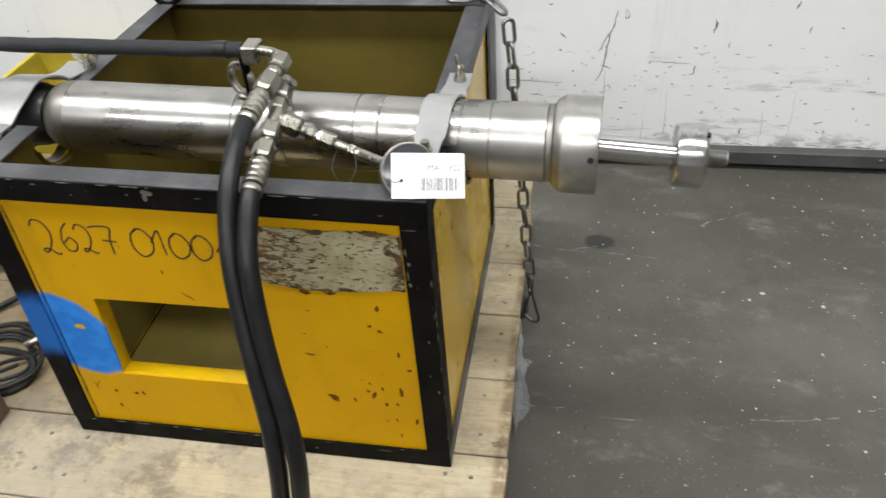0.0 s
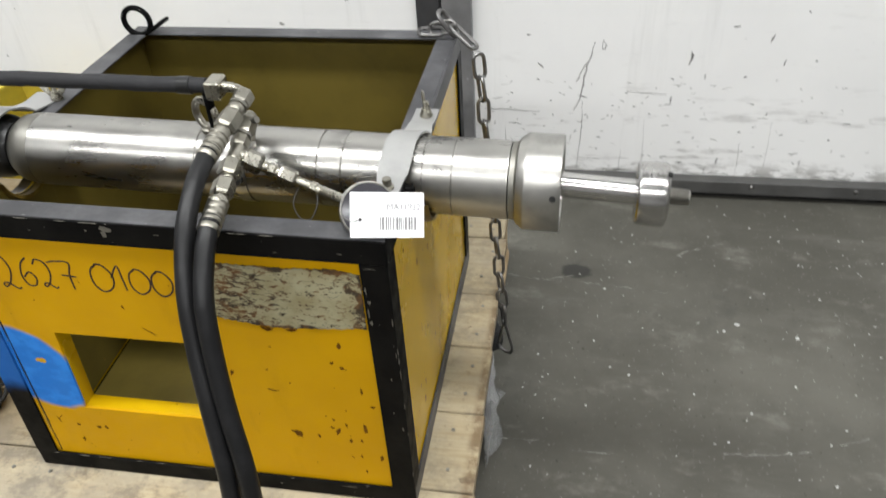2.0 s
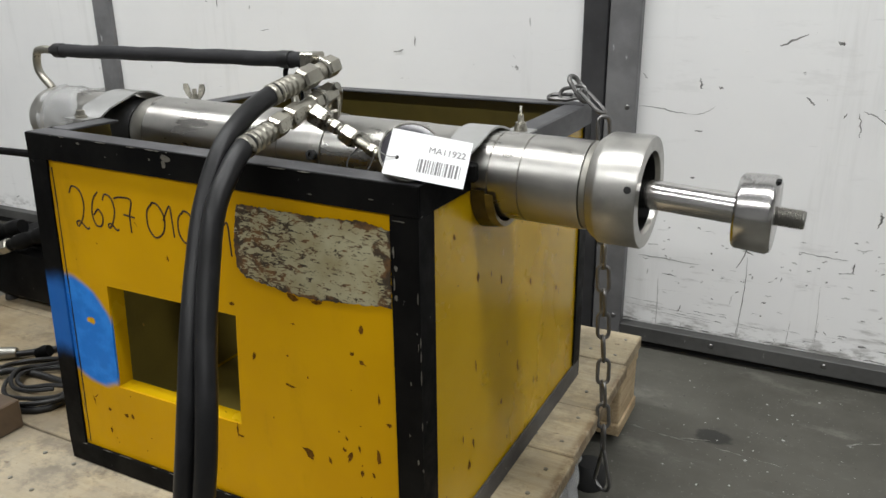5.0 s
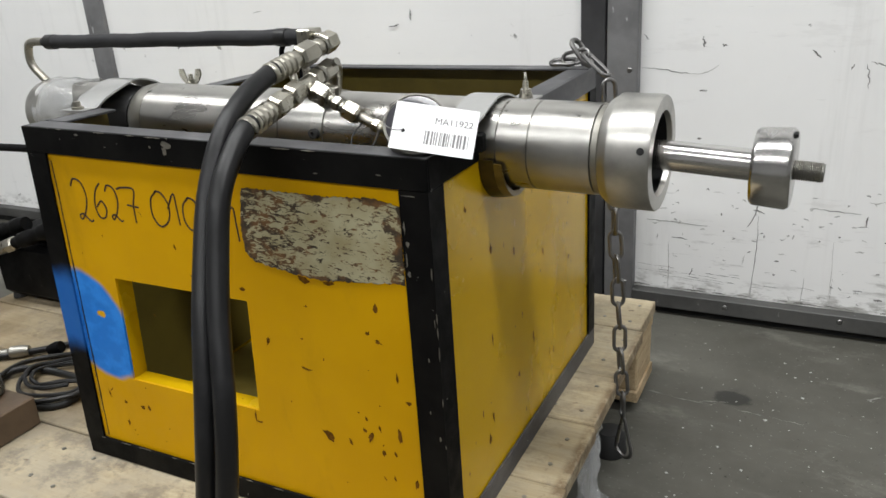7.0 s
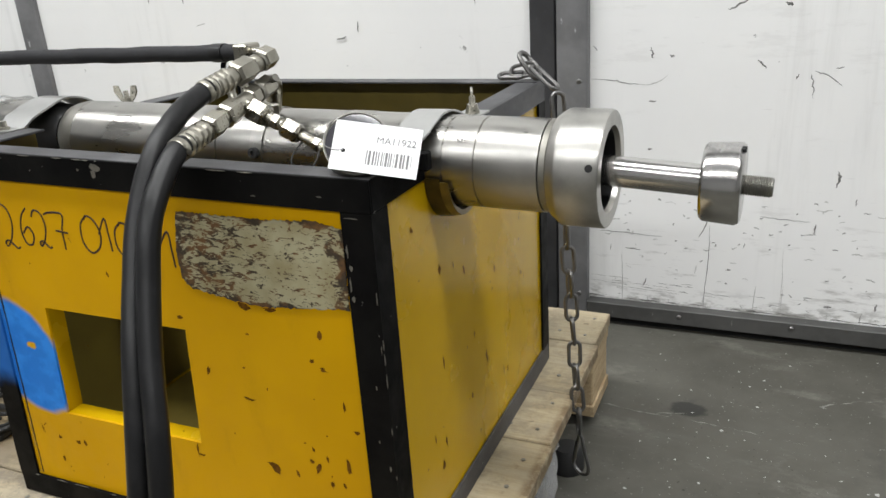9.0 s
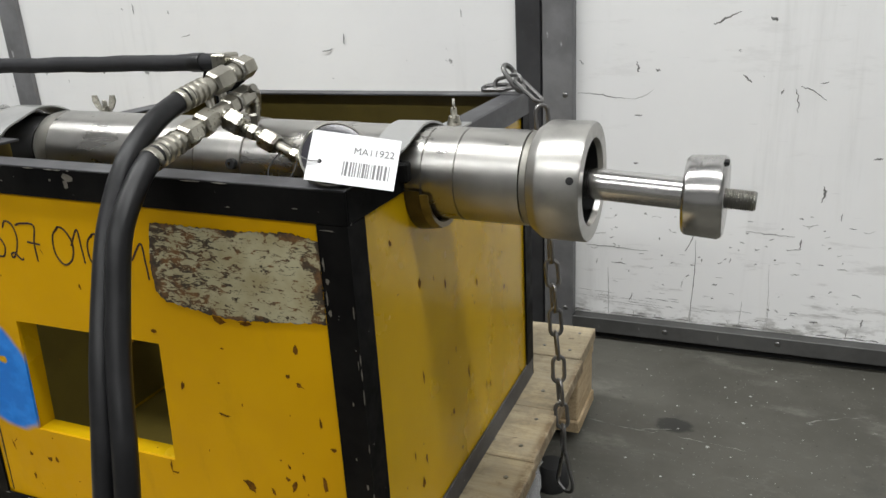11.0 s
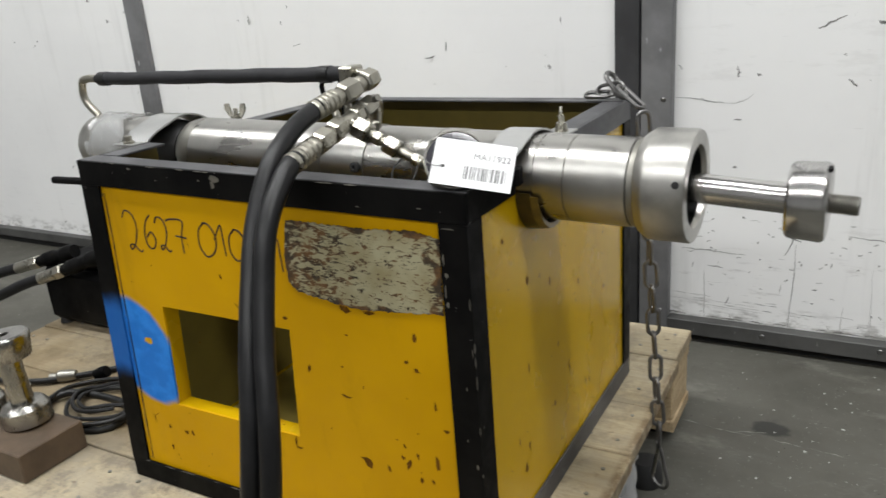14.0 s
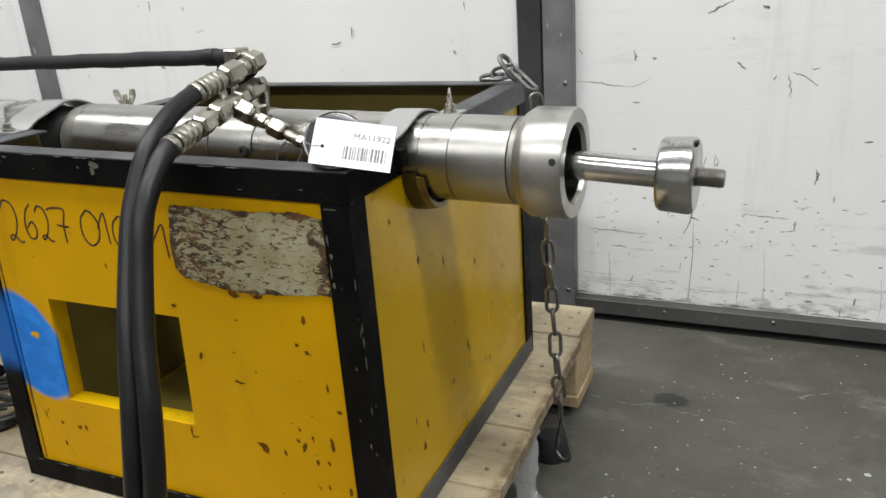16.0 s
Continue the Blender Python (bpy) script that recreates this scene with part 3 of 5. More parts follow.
# clusters of short level scuffs left by trolleys
for row, count in ((0.235, 18), (0.20, 16), (0.165, 12), (0.13, 10), (0.285, 12)):
    for k in range(count):
        sx, sz = rng.gauss(0.32, 0.24), row + rng.gauss(0, 0.013)
        if sx < -0.03 or 0.24 < sx < 0.252:
            continue
        ln, tilt = rng.choice((0.003, 0.005, 0.007, 0.018)) * rng.uniform(0.6, 1.4), rng.choice((0.0, 0.1, -0.3, 0.6, 1.4))
        scratch([(sx, sz), (sx + ln * 0.5 * math.cos(tilt), sz + ln * 0.5 * math.sin(tilt) + 0.001), (sx + ln * math.cos(tilt), sz + ln * math.sin(tilt))], rng.uniform(0.0014, 0.0034), 0.0009, rng.choice((M_SCUFF, M_SCUFF_PALE, M_SCUFF_PALE, M_SCUFF_PALE)))
for k, sx in enumerate((0.02, 0.075, 0.118, 0.192, 0.268, 0.29, 0.345, 0.392, 0.43, 0.49, 0.56, 0.61, 0.70)):
    top = 0.056 + rng.choice((0.012, 0.02, 0.05, 0.09)) * rng.uniform(0.7, 1.3)
    scratch([(sx, 0.055), (sx + rng.uniform(-0.002, 0.002), (top + 0.055) / 2), (sx + rng.uniform(-0.003, 0.003), top)], rng.uniform(0.0008, 0.0022), 0.0007, M_SCUFF_PALE)
for k in range(24):
    sx = rng.uniform(-0.06, 0.8)
    scratch([(sx, 0.0565), (sx + 0.012, 0.0565 + rng.uniform(0, 0.003)), (sx + rng.uniform(0.02, 0.05), 0.0560)], rng.uniform(0.001, 0.0035), 0.0008)
for row in (0.108, 0.10, 0.094):
    sx = -0.05
    while sx < 0.36:
        ln = rng.uniform(0.01, 0.045)
        if rng.random() < 0.45:
            scratch([(sx, row - 0.05 * (sx + 0.05)), (sx + ln * 0.5, row - 0.05 * (sx + 0.05) + rng.uniform(-0.001, 0.001)), (sx + ln, row - 0.05 * (sx + ln + 0.05))], rng.uniform(0.0006, 0.0016), 0.0006, rng.choice((M_SCUFF, M_SCUFF_PALE)))
        sx += ln + 0.006
scratch([(0.34, 0.056), (0.342, 0.12), (0.338, 0.2)], 0.0008, 0.0004, M_SCUFF_PALE)
scratch([(0.62, 0.056), (0.622, 0.12), (0.618, 0.2)], 0.0008, 0.0004, M_SCUFF_PALE)

# pale scratches in the floor paint
for line in (((0.05, 0.70), (0.12, 0.692), (0.175, 0.69)), ((0.215, 0.688), (0.27, 0.684), (0.33, 0.678)), ((0.36, 0.674), (0.40, 0.668)), ((0.09, 0.26), (0.15, 0.262)), ((0.46, 0.27), (0.53, 0.277), (0.60, 0.29)), ((0.65, 0.31), (0.70, 0.33)), ((0.14, 0.69), (0.20, 0.71)), ((0.42, 0.80), (0.47, 0.83), (0.52, 0.85))):
    path = [p + Vector((rng.uniform(-0.002, 0.002), rng.uniform(-0.002, 0.002), 0)) for p in smooth_path([(x, y, 0.0) for x, y in line], 6)]
    part("scratch", flat_strip(bmesh.new(), path, lambda t: 0.0045 * max(0.03, rng.uniform(-0.6, 1.0)), (0, 0, 1), 0.0002), M_FLOOR_SCUFF, bpy.data.objects["floor"])

# ceiling lamps
lamp = thing("ceiling_light", "long white fluorescent ceiling light fitting, switched on", "ceiling light", (LAMPS[0][0], LAMPS[0][1], 3.4), "ceiling lights")
lx, ly = LAMPS[0][:2]
part("housing", boxed(lx - 3.05, lx + 3.05, ly - 0.16, ly + 0.16, 3.33, 3.398, bevel=0.01), M_CEIL, lamp)
part("diffuser", boxed(lx - 3.0, lx + 3.0, ly - 0.145, ly + 0.145, 3.30, 3.329, bevel=0.006), M_LAMP, lamp, "glowing white diffuser")
for px, py, _ in LAMPS[1:]:
    copy_thing(lamp, pose(px, py, 3.4))

# ---- pallet ----
PX0, PX1 = -1.20, 0.060
pallet = thing("pallet", "worn pale wooden pallet with close-set deck boards", "pallet", ((PX0 + PX1) / 2, 0.2, 0))
JOINTS = [-0.42, -0.258, -0.116, 0.026, 0.165, 0.305, 0.437, 0.603, 0.727]
BASE = 0.026           # underside of the pallet, on its pads
for i, (a, b) in enumerate(zip(JOINTS, JOINTS[1:])):
    bm = boxed(PX0 + rng.uniform(-0.006, 0.006), PX1 + rng.uniform(-0.002, 0.002) + 0.016 - 0.023 * max(0.0, (a + b) / 2), a + 0.0012, b - 0.0012, DECK - 0.022, DECK - (0.0 if i % 2 else 0.0006), bevel=0.0015)
    part("deck_board", bm, M_PALLET, pallet)
for sx in (PX1 - 0.10, -0.57, PX0):
    part("stringer_board", boxed(sx, sx + 0.096, -0.418, 0.724, DECK - 0.044, DECK - 0.0225, bevel=0.0015), M_PALLET_SIDE, pallet)
    for sy in (-0.415, 0.08, 0.610):
        part("block", boxed(sx + 0.003, sx + 0.094, sy, sy + 0.112, BASE + 0.0225, DECK - 0.0445, bevel=0.002), M_PALLET_SIDE, pallet)
        part("pad", boxed(sx + 0.025, sx + 0.070, sy + 0.03, sy + 0.085, 0.0003, BASE, bevel=0.002), M_DARK, pallet, "dark rubber pad")
for sy in (-0.42, 0.075, 0.606):
    part("bottom_board", boxed(PX0, PX1 - 0.003, sy, sy + 0.120, BASE + 0.0003, BASE + 0.022, bevel=0.0015), M_PALLET_SIDE, pallet)
bm = bmesh.new()
for i, (a, b) in enumerate(zip(JOINTS, JOINTS[1:])):
    for sx in (0.035, -0.005, -0.55, -0.60, -1.13, -1.17):
        for f in (0.28, 0.72):
            lathe(bm, (sx + rng.uniform(-0.008, 0.008), a + (b - a) * f + rng.uniform(-0.008, 0.008), DECK - 0.0005), (0, 0, 1), [(0, 0.0032), (0.0012, 0.0030), (0.0014, 0)], 8)
tagged(part("nail_heads", bm, M_GROOVE, pallet), kind="stuff")

# clear film caught under the pallet edge
film_sheet = thing("plastic_film", "crumpled clear plastic film hanging from the pallet edge", "plastic film", (0.06, 0.28, 0.0))
bm = bmesh.new()
cols, rows = 12, 14
grid = []
for i in range(cols):
    row = []
    for j in range(rows):
        u, v = i / (cols - 1), j / (rows - 1)
        yy = 0.235 + 0.11 * u + 0.02 * math.sin(5 * v + 2 * u) - 0.03 * v * (1 - u)
        xx = 0.050 + 0.030 * v + 0.012 * math.sin(9 * u + 4 * v) + rng.uniform(-0.004, 0.004)
        row.append(bm.verts.new((xx, yy, 0.148 - 0.146 * v + 0.004 * math.sin(8 * u))))
    grid.append(row)
for i in range(cols - 1):
    for j in range(rows - 1):
        bm.faces.new((grid[i][j], grid[i + 1][j], grid[i + 1][j + 1], grid[i][j + 1]))
bmesh.ops.solidify(bm, geom=bm.faces[:], thickness=0.0006)
part("film", bm, M_BAG, film_sheet, smooth=True)
# dark stub added in place of the shadow beside the pallet
foot = thing("rubber_foot", "dark round stub added for the shadow on the floor by the pallet", "rubber foot", (0.045, 0.50, 0))
part("pad", turned((0.040, 0.490, 0.0), (0, 0, 1), [(0, 0), (0, 0.026), (0.006, 0.028), (0.034, 0.025), (0.042, 0.020), (0.043, 0)], 20), M_DARK, foot, smooth=True)

# ---- crate ----
crate = thing("steel_crate", "yellow steel crate with black angle-iron frame, chipped paint, open on top", "crate", (-0.28, 0.26, DECK))
TOP, FR, TH = 0.622, 0.031, 0.003
BACK = 0.534


def left_edge(z):
    return -0.558 + 0.024 * (z - DECK) / (TOP - DECK)


def plate_y(corners, y0, y1):
    """A plate from a polygon in x and z, between two y."""
    bm = bmesh.new()
    a = [bm.verts.new((x, y0, z)) for x, z in corners]
    b = [bm.verts.new((x, y1, z)) for x, z in corners]
    n = len(a)
    bm.faces.new(a)
    bm.faces.new(b[::-1])
    for i in range(n):
        bm.faces.new((a[i], b[i], b[(i + 1) % n], a[(i + 1) % n]))
    return bm


LZ = (DECK, TOP)
HX0, HX1, HZ0, HZ1 = -0.438, -0.236, 0.307, 0.448     # the opening
LEAN = 0.009           # the opening's sides lean outward at the foot


def lean(z):
    return -LEAN * (HZ1 - min(max(z, HZ0), HZ1)) / (HZ1 - HZ0)


# front sheet, eight fields round the opening, welded into one
bm = bmesh.new()
FY0, FY1 = 0.004, 0.007
gz = [DECK + 0.006, HZ0, HZ1, TOP - 0.006]
column = [lambda z: left_edge(z) + 0.010, lambda z: HX0 + lean(z), lambda z: HX1 + lean(z), lambda z: -0.006]
for i in range(3):
    for k in range(3):
        if i == 1 and k == 1:
            continue
        z0, z1 = gz[k], gz[k + 1]
        ring = ((column[i](z0), z0), (column[i + 1](z0), z0), (column[i + 1](z1), z1), (column[i](z1), z1))
        vs = [bm.verts.new((x, FY0, z)) for x, z in ring]
        ws = [bm.verts.new((x, FY1, z)) for x, z in ring]
        bm.faces.new(vs)
        bm.faces.new(ws[::-1])
        for q in range(4):
            edge = (q == 1 and i == 0 and k == 1) or (q == 3 and i == 2 and k == 1) or (q == 2 and k == 0 and i == 1) or (q == 0 and k == 2 and i == 1)
            outer = (q == 0 and k == 0) or (q == 2 and k == 2) or (q == 3 and i == 0) or (q == 1 and i == 2)
            if edge or outer:
                bm.faces.new((vs[q], ws[q], ws[(q + 1) % 4], vs[(q + 1) % 4]))
bmesh.ops.remove_doubles(bm, verts=bm.verts[:], dist=0.0002)
part("front_panel", bm, M_YELLOW_FRONT, crate, "yellow front sheet with blue spray paint")
# folded lips of the opening
LIP = FY1 + 0.021
part("opening_lip", boxed(HX0 - LEAN - 0.002, HX1 + 0.002, FY1 + 0.0005, LIP, HZ0 - 0.0045, HZ0 - 0.0003, bevel=0.0008), M_YELLOW, crate)
for hx, out in ((HX0, -1), (HX1, 1)):
    bm = boxed(hx + min(out * 0.0003, out * 0.0045), hx + max(out * 0.0003, out * 0.0045), FY1 + 0.0005, LIP, HZ0 + 0.0002, HZ1)
    for v in bm.verts:
        v.co.x += lean(v.co.z)
    part("opening_lip", bm, M_YELLOW, crate)
# side, back and bottom sheets; the right-hand one is cut out for the tube
AX_Y, AX_Z, TUBE_R = 0.167, 0.598, 0.046


def side_sheet(x_of, y0, y1, zb, thick, material, label, name="side_panel"):
    """A side sheet with a round cut-out for the tube, built in columns."""
    cut = [AX_Y + 0.049 * math.cos(math.pi * k / 20) for k in range(21)]
    ys = sorted([y0, y0 + 0.05, AX_Y - 0.0491, AX_Y + 0.0491, AX_Y + 0.15, y1] + cut[1:-1])
    bm = bmesh.new()
    rows = []
    for y in ys:
        d = abs(y - AX_Y)
        top = AX_Z - math.sqrt(max(0.049 ** 2 - d * d, 0.0)) if d < 0.049 else TOP - 0.006
        rows.append([bm.verts.new((x_of(z) + dx, y, z)) for z, dx in ((zb, 0), (zb, thick), (top, thick), (top, 0))])
    for p, q in zip(rows, rows[1:]):
        for k in range(4):
            bm.faces.new((p[k], q[k], q[(k + 1) % 4], p[(k + 1) % 4]))
    bm.faces.new(rows[0])
    bm.faces.new(rows[-1][::-1])
    part(name, bm, material, crate, label)


side_sheet(lambda z: -0.0060, 0.006, BACK - 0.006, DECK + 0.006, 0.0025, M_YELLOW, "yellow side sheet cut out for the tube")
side_sheet(lambda z: -0.0080, 0.0078, BACK - 0.0070, DECK + 0.012, 0.0015, M_OLIVE, "darker olive inner sheet", "inner_sheet")
side_sheet(lambda z: left_edge(z) + 0.0035, 0.0075, BACK - 0.006, DECK + 0.006, 0.0025, M_YELLOW, "yellow side sheet cut out for the tube")
side_sheet(lambda z: left_edge(z) + 0.0065, 0.0078, BACK - 0.0070, DECK + 0.012, 0.0015, M_OLIVE, "darker olive inner sheet", "inner_sheet")
part("back_panel", plate_y([(left_edge(DECK) + 0.0045, DECK + 0.007), (-0.0070, DECK + 0.007), (-0.0070, TOP - 0.006), (left_edge(TOP) + 0.0045, TOP - 0.006)], BACK - 0.0066, BACK - 0.0035), M_OLIVE, crate, "dull olive-yellow back sheet")
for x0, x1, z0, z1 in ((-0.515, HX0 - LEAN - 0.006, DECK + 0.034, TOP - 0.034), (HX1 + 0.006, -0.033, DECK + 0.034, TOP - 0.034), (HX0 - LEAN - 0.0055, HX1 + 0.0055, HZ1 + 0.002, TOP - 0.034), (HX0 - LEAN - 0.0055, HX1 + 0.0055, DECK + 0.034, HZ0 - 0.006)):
    part("inner_sheet", boxed(x0, x1, FY1 + 0.0004, FY1 + 0.0018, z0, z1), M_OLIVE, crate, "darker olive inner sheet")
part("bottom_panel", boxed(-0.545, -0.008, 0.008, BACK - 0.008, DECK + 0.0075, DECK + 0.0105), M_OLIVE, crate, "darker olive bottom sheet")


def angle_post(x, y, sx, sy, material, name="corner_post"):
    """An L-section upright; sx, sy point into the crate."""
    bm = bmesh.new()
    prof = [(0, 0), (FR, 0), (FR, TH), (TH, TH), (TH, FR), (0, FR)]
    lo = [bm.verts.new(((x if x > -0.1 else left_edge(DECK)) + sx * u, y + sy * v, DECK + FR)) for u, v in prof]
    hi = [bm.verts.new(((x if x > -0.1 else left_edge(TOP)) + sx * u, y + sy * v, TOP - FR)) for u, v in prof]
    bm.faces.new(lo)
    bm.faces.new(hi[::-1])
    for i in range(6):
        bm.faces.new((lo[i], hi[i], hi[(i + 1) % 6], lo[(i + 1) % 6]))
    bmesh.ops.triangulate(bm, faces=[f for f in bm.faces if len(f.verts) > 4])
    part(name, bm, material, crate)


angle_post(0.0, 0.0, -1, 1, M_BLACK)
angle_post(-0.5, 0.0, 1, 1, M_BLACK_BLUE)
angle_post(0.0, BACK, -1, -1, M_BLACK)
angle_post(-0.5, BACK, 1, -1, M_BLACK)


def rail(name, material_side, material_top, x0, x1, y0, y1, inward, z, top):
    """An angle-iron rail with one upright and one flat leg."""
    u = bmesh.new()
    ax, sign = inward
    zz = (z - FR, z) if top else (z, z + FR)
    zf = (z - TH, z) if top else (z, z + TH)
    if ax == "y":
        ya, yb = (y0, y0 + sign * TH), (y0 + sign * TH, y0 + sign * FR)
        box(u, x0, x1, min(ya), max(ya), zz[0], zz[1] - (0.0002 if top else 0), bevel=0.0008)
        r = part(name, u, material_side, crate)
        f = boxed(x0 + 0.0005, x1 - 0.0005, min(yb), max(yb), zf[0], zf[1], bevel=0.0006)
    else:
        xa, xb = (x0, x0 + sign * TH), (x0 + sign * TH, x0 + sign * FR)
        box(u, min(xa), max(xa), (0.0032 if y0 < 0.05 else y0), (BACK - 0.0032 if y1 > 0.45 else y1), zz[0], zz[1] - (0.0002 if top else 0), bevel=0.0008)
        r = part(name, u, material_side, crate)
        f = boxed(min(xb), max(xb), y0, y1, zf[0], zf[1], bevel=0.0006)
    part("flat_leg", f, material_top, r)


rail("top_rail", M_BLACK, M_WORN, left_edge(TOP), 0.0, 0.0, None, ("y", 1), TOP, True)
rail("top_rail", M_WORN, M_WORN, left_edge(TOP), 0.0, BACK, None, ("y", -1), TOP, True)
rail("bottom_rail", M_BLACK, M_BLACK, left_edge(DECK), 0.0, 0.0, None, ("y", 1), DECK + 0.0006, False)
rail("bottom_rail", M_BLACK, M_BLACK, left_edge(DECK), 0.0, BACK, None, ("y", -1), DECK + 0.0006, False)
rail("bottom_rail", M_WORN, M_BLACK, 0.0, None, 0.0355, BACK - 0.0355, ("x", -1), DECK + 0.0006, False)
rail("bottom_rail", M_WORN, M_BLACK, left_edge(DECK), None, 0.0355, BACK - 0.0355, ("x", 1), DECK + 0.0006, False)
for x0, sgn in ((0.0, -1), (left_edge(TOP), 1)):
    rail("top_rail", M_BLACK, M_WORN, x0, None, 0.0355, AX_Y - 0.054, ("x", sgn), TOP, True)
    rail("top_rail", M_WORN, M_WORN, x0, None, AX_Y + 0.054, BACK - 0.0355, ("x", sgn), TOP, True)
# half-round saddles that carry the tube, thinning towards their tips
def taper(k):
    return min(1.0, k / 7, (18 - k) / 7)


for sx0, sx1 in ((-0.003, 0.013), (-0.552, -0.530)):
    bm = bmesh.new()
    rows = []
    for k in range(19):
        a = radians(188 + k * (164 / 18))
        c, s = math.cos(a), math.sin(a)
        rows.append([bm.verts.new((x, AX_Y + r * c, AX_Z + r * s)) for x, r in ((sx0, 0.0500), (sx1, 0.0495), (sx1, 0.0505 + 0.0075 * taper(k)), (sx0, 0.0510 + 0.0080 * taper(k)))])
    for p, q in zip(rows, rows[1:]):
        for k in range(4):
            bm.faces.new((p[k], q[k], q[(k + 1) % 4], p[(k + 1) % 4]))
    bm.faces.new(rows[0])
    bm.faces.new(rows[-1][::-1])
    part("tube_saddle", bm, M_SADDLE, crate, "half-round welded saddle", smooth=True)
    lip = bmesh.new()
    rows = []
    for k in range(19):
        a = radians(192 + k * (156 / 18))
        c, s = math.cos(a), math.sin(a)
        rows.append([lip.verts.new((x, AX_Y + r * c, AX_Z + r * s)) for x, r in ((sx1 + 0.0003, 0.0505), (sx1 + 0.009, 0.0505), (sx1 + 0.009, 0.0512 + 0.0048 * taper(k)), (sx1 + 0.0003, 0.0515 + 0.0063 * taper(k)))])
    for p, q in zip(rows, rows[1:]):
        for k in range(4):
            lip.faces.new((p[k], q[k], q[(k + 1) % 4], p[(k + 1) % 4]))
    lip.faces.new(rows[0])
    lip.faces.new(rows[-1][::-1])
    part("saddle_lip", lip, M_SADDLE_RIM, crate, "grimy yellow-brown rim of the saddle", smooth=True)
    part("saddle_lug", boxed(sx0 + 0.001, sx1 - 0.004, AX_Y - 0.066, AX_Y - 0.0535, AX_Z + 0.004, AX_Z + 0.0235, bevel=0.002), M_BLACK, crate)
part("side_pin", swept([(-0.536, 0.03, 0.594), (-0.58, 0.03, 0.594), (-0.630, 0.03, 0.593)], 0.0048, 10, 4), M_BLACK, crate, "short black steel pin")
def torn(corners, step=0.0025, ragged=0.0011):
    """A polygon whose edges are broken into short uneven steps."""
    out = []
    for (xa, za), (xb, zb) in zip(corners, corners[1:] + corners[:1]):
        n = max(2, int(math.hypot(xb - xa, zb - za) / step))
        for k in range(n):
            f = k / n
            out.append((xa + (xb - xa) * f + rng.uniform(-ragged, ragged) * 0.6, za + (zb - za) * f + rng.uniform(-ragged, ragged)))
    return out


part("sticker_residue", plate_y(torn([(-0.226, 0.508), (-0.216, 0.498), (-0.165, 0.490), (-0.130, 0.487), (-0.034, 0.496), (-0.033, 0.574), (-0.060, 0.580), (-0.120, 0.577), (-0.218, 0.579), (-0.2265, 0.54)]), FY0 - 0.0012, FY0 - 0.0001), M_RESIDUE, crate, "torn remains of a white sticker on rust")

# weld beads where the front sheet meets the frame
for (xa, za), (xb, zb) in (((left_edge(0.21) + FR + 0.001, 0.209), (left_edge(0.585) + FR + 0.001, 0.586)),):
    pts = [(xa + (xb - xa) * k / 12 + rng.uniform(-0.0006, 0.0006), FY0, za + (zb - za) * k / 12) for k in range(13)]
    part("weld_bead", swept(pts, 0.0013, 6, 2), M_YELLOW_FRONT, crate)

# chipped pale edge, and a black strip painting the gap's shadow line
for off, width, ink in ((0.0010, 0.0016, M_EDGE), (0.0050, 0.0022, M_GAP)):
    pts = [(left_edge(z) + FR + off + rng.uniform(-0.0003, 0.0003), FY0, z) for z in [0.206 + 0.376 * k / 24 for k in range(25)]]
    part("panel_seam", flat_strip(bmesh.new(), pts, lambda t: width * rng.uniform(0.5, 1.2), (0, -1, 0), 0.0005), ink, crate)

# paint chips on the front and side sheets
bm = bmesh.new()


def chip(cx, cz, rx, rz, tilt=0.0, face="front"):
    n = 9
    ring, mid = [], None
    for k in range(n):
        a = 2 * math.pi * k / n
        u, v = rx * math.cos(a) * rng.uniform(0.4, 1.35), rz * math.sin(a) * rng.uniform(0.4, 1.35)
        u, v = u * math.cos(tilt) - v * math.sin(tilt), u * math.sin(tilt) + v * math.cos(tilt)
        ring.append(bm.verts.new((cx + u, FY0 - 0.0003 - 0.000006 * (len(bm.faces) % 60), cz + v) if face == "front" else (-0.0032, cx + u, cz + v)))
    bm.faces.new(ring)


CHIPS = [(-0.071, 0.465, 0.0026, 0.0046, 0.1), (-0.083, 0.435, 0.0030, 0.0020, 0.4), (-0.072, 0.427, 0.0042, 0.0018, -0.4), (-0.168, 0.414, 0.0014, 0.0014, 0),
         (-0.053, 0.389, 0.0016, 0.0056, 0.1), (-0.166, 0.377, 0.0072, 0.0021, -0.1), (-0.215, 0.403, 0.0020, 0.0052, -0.4), (-0.157, 0.454, 0.0018, 0.0012, 0),
         (-0.042, 0.362, 0.0030, 0.0026, 0), (-0.148, 0.297, 0.0085, 0.0042, -0.6), (-0.120, 0.296, 0.0016, 0.0040, 0.2), (-0.056, 0.319, 0.0026, 0.0085, 0.1),
         (-0.093, 0.308, 0.0022, 0.0052, -0.4), (-0.080, 0.322, 0.0014, 0.0034, 0.1), (-0.041, 0.262, 0.002, 0.006, 0)]
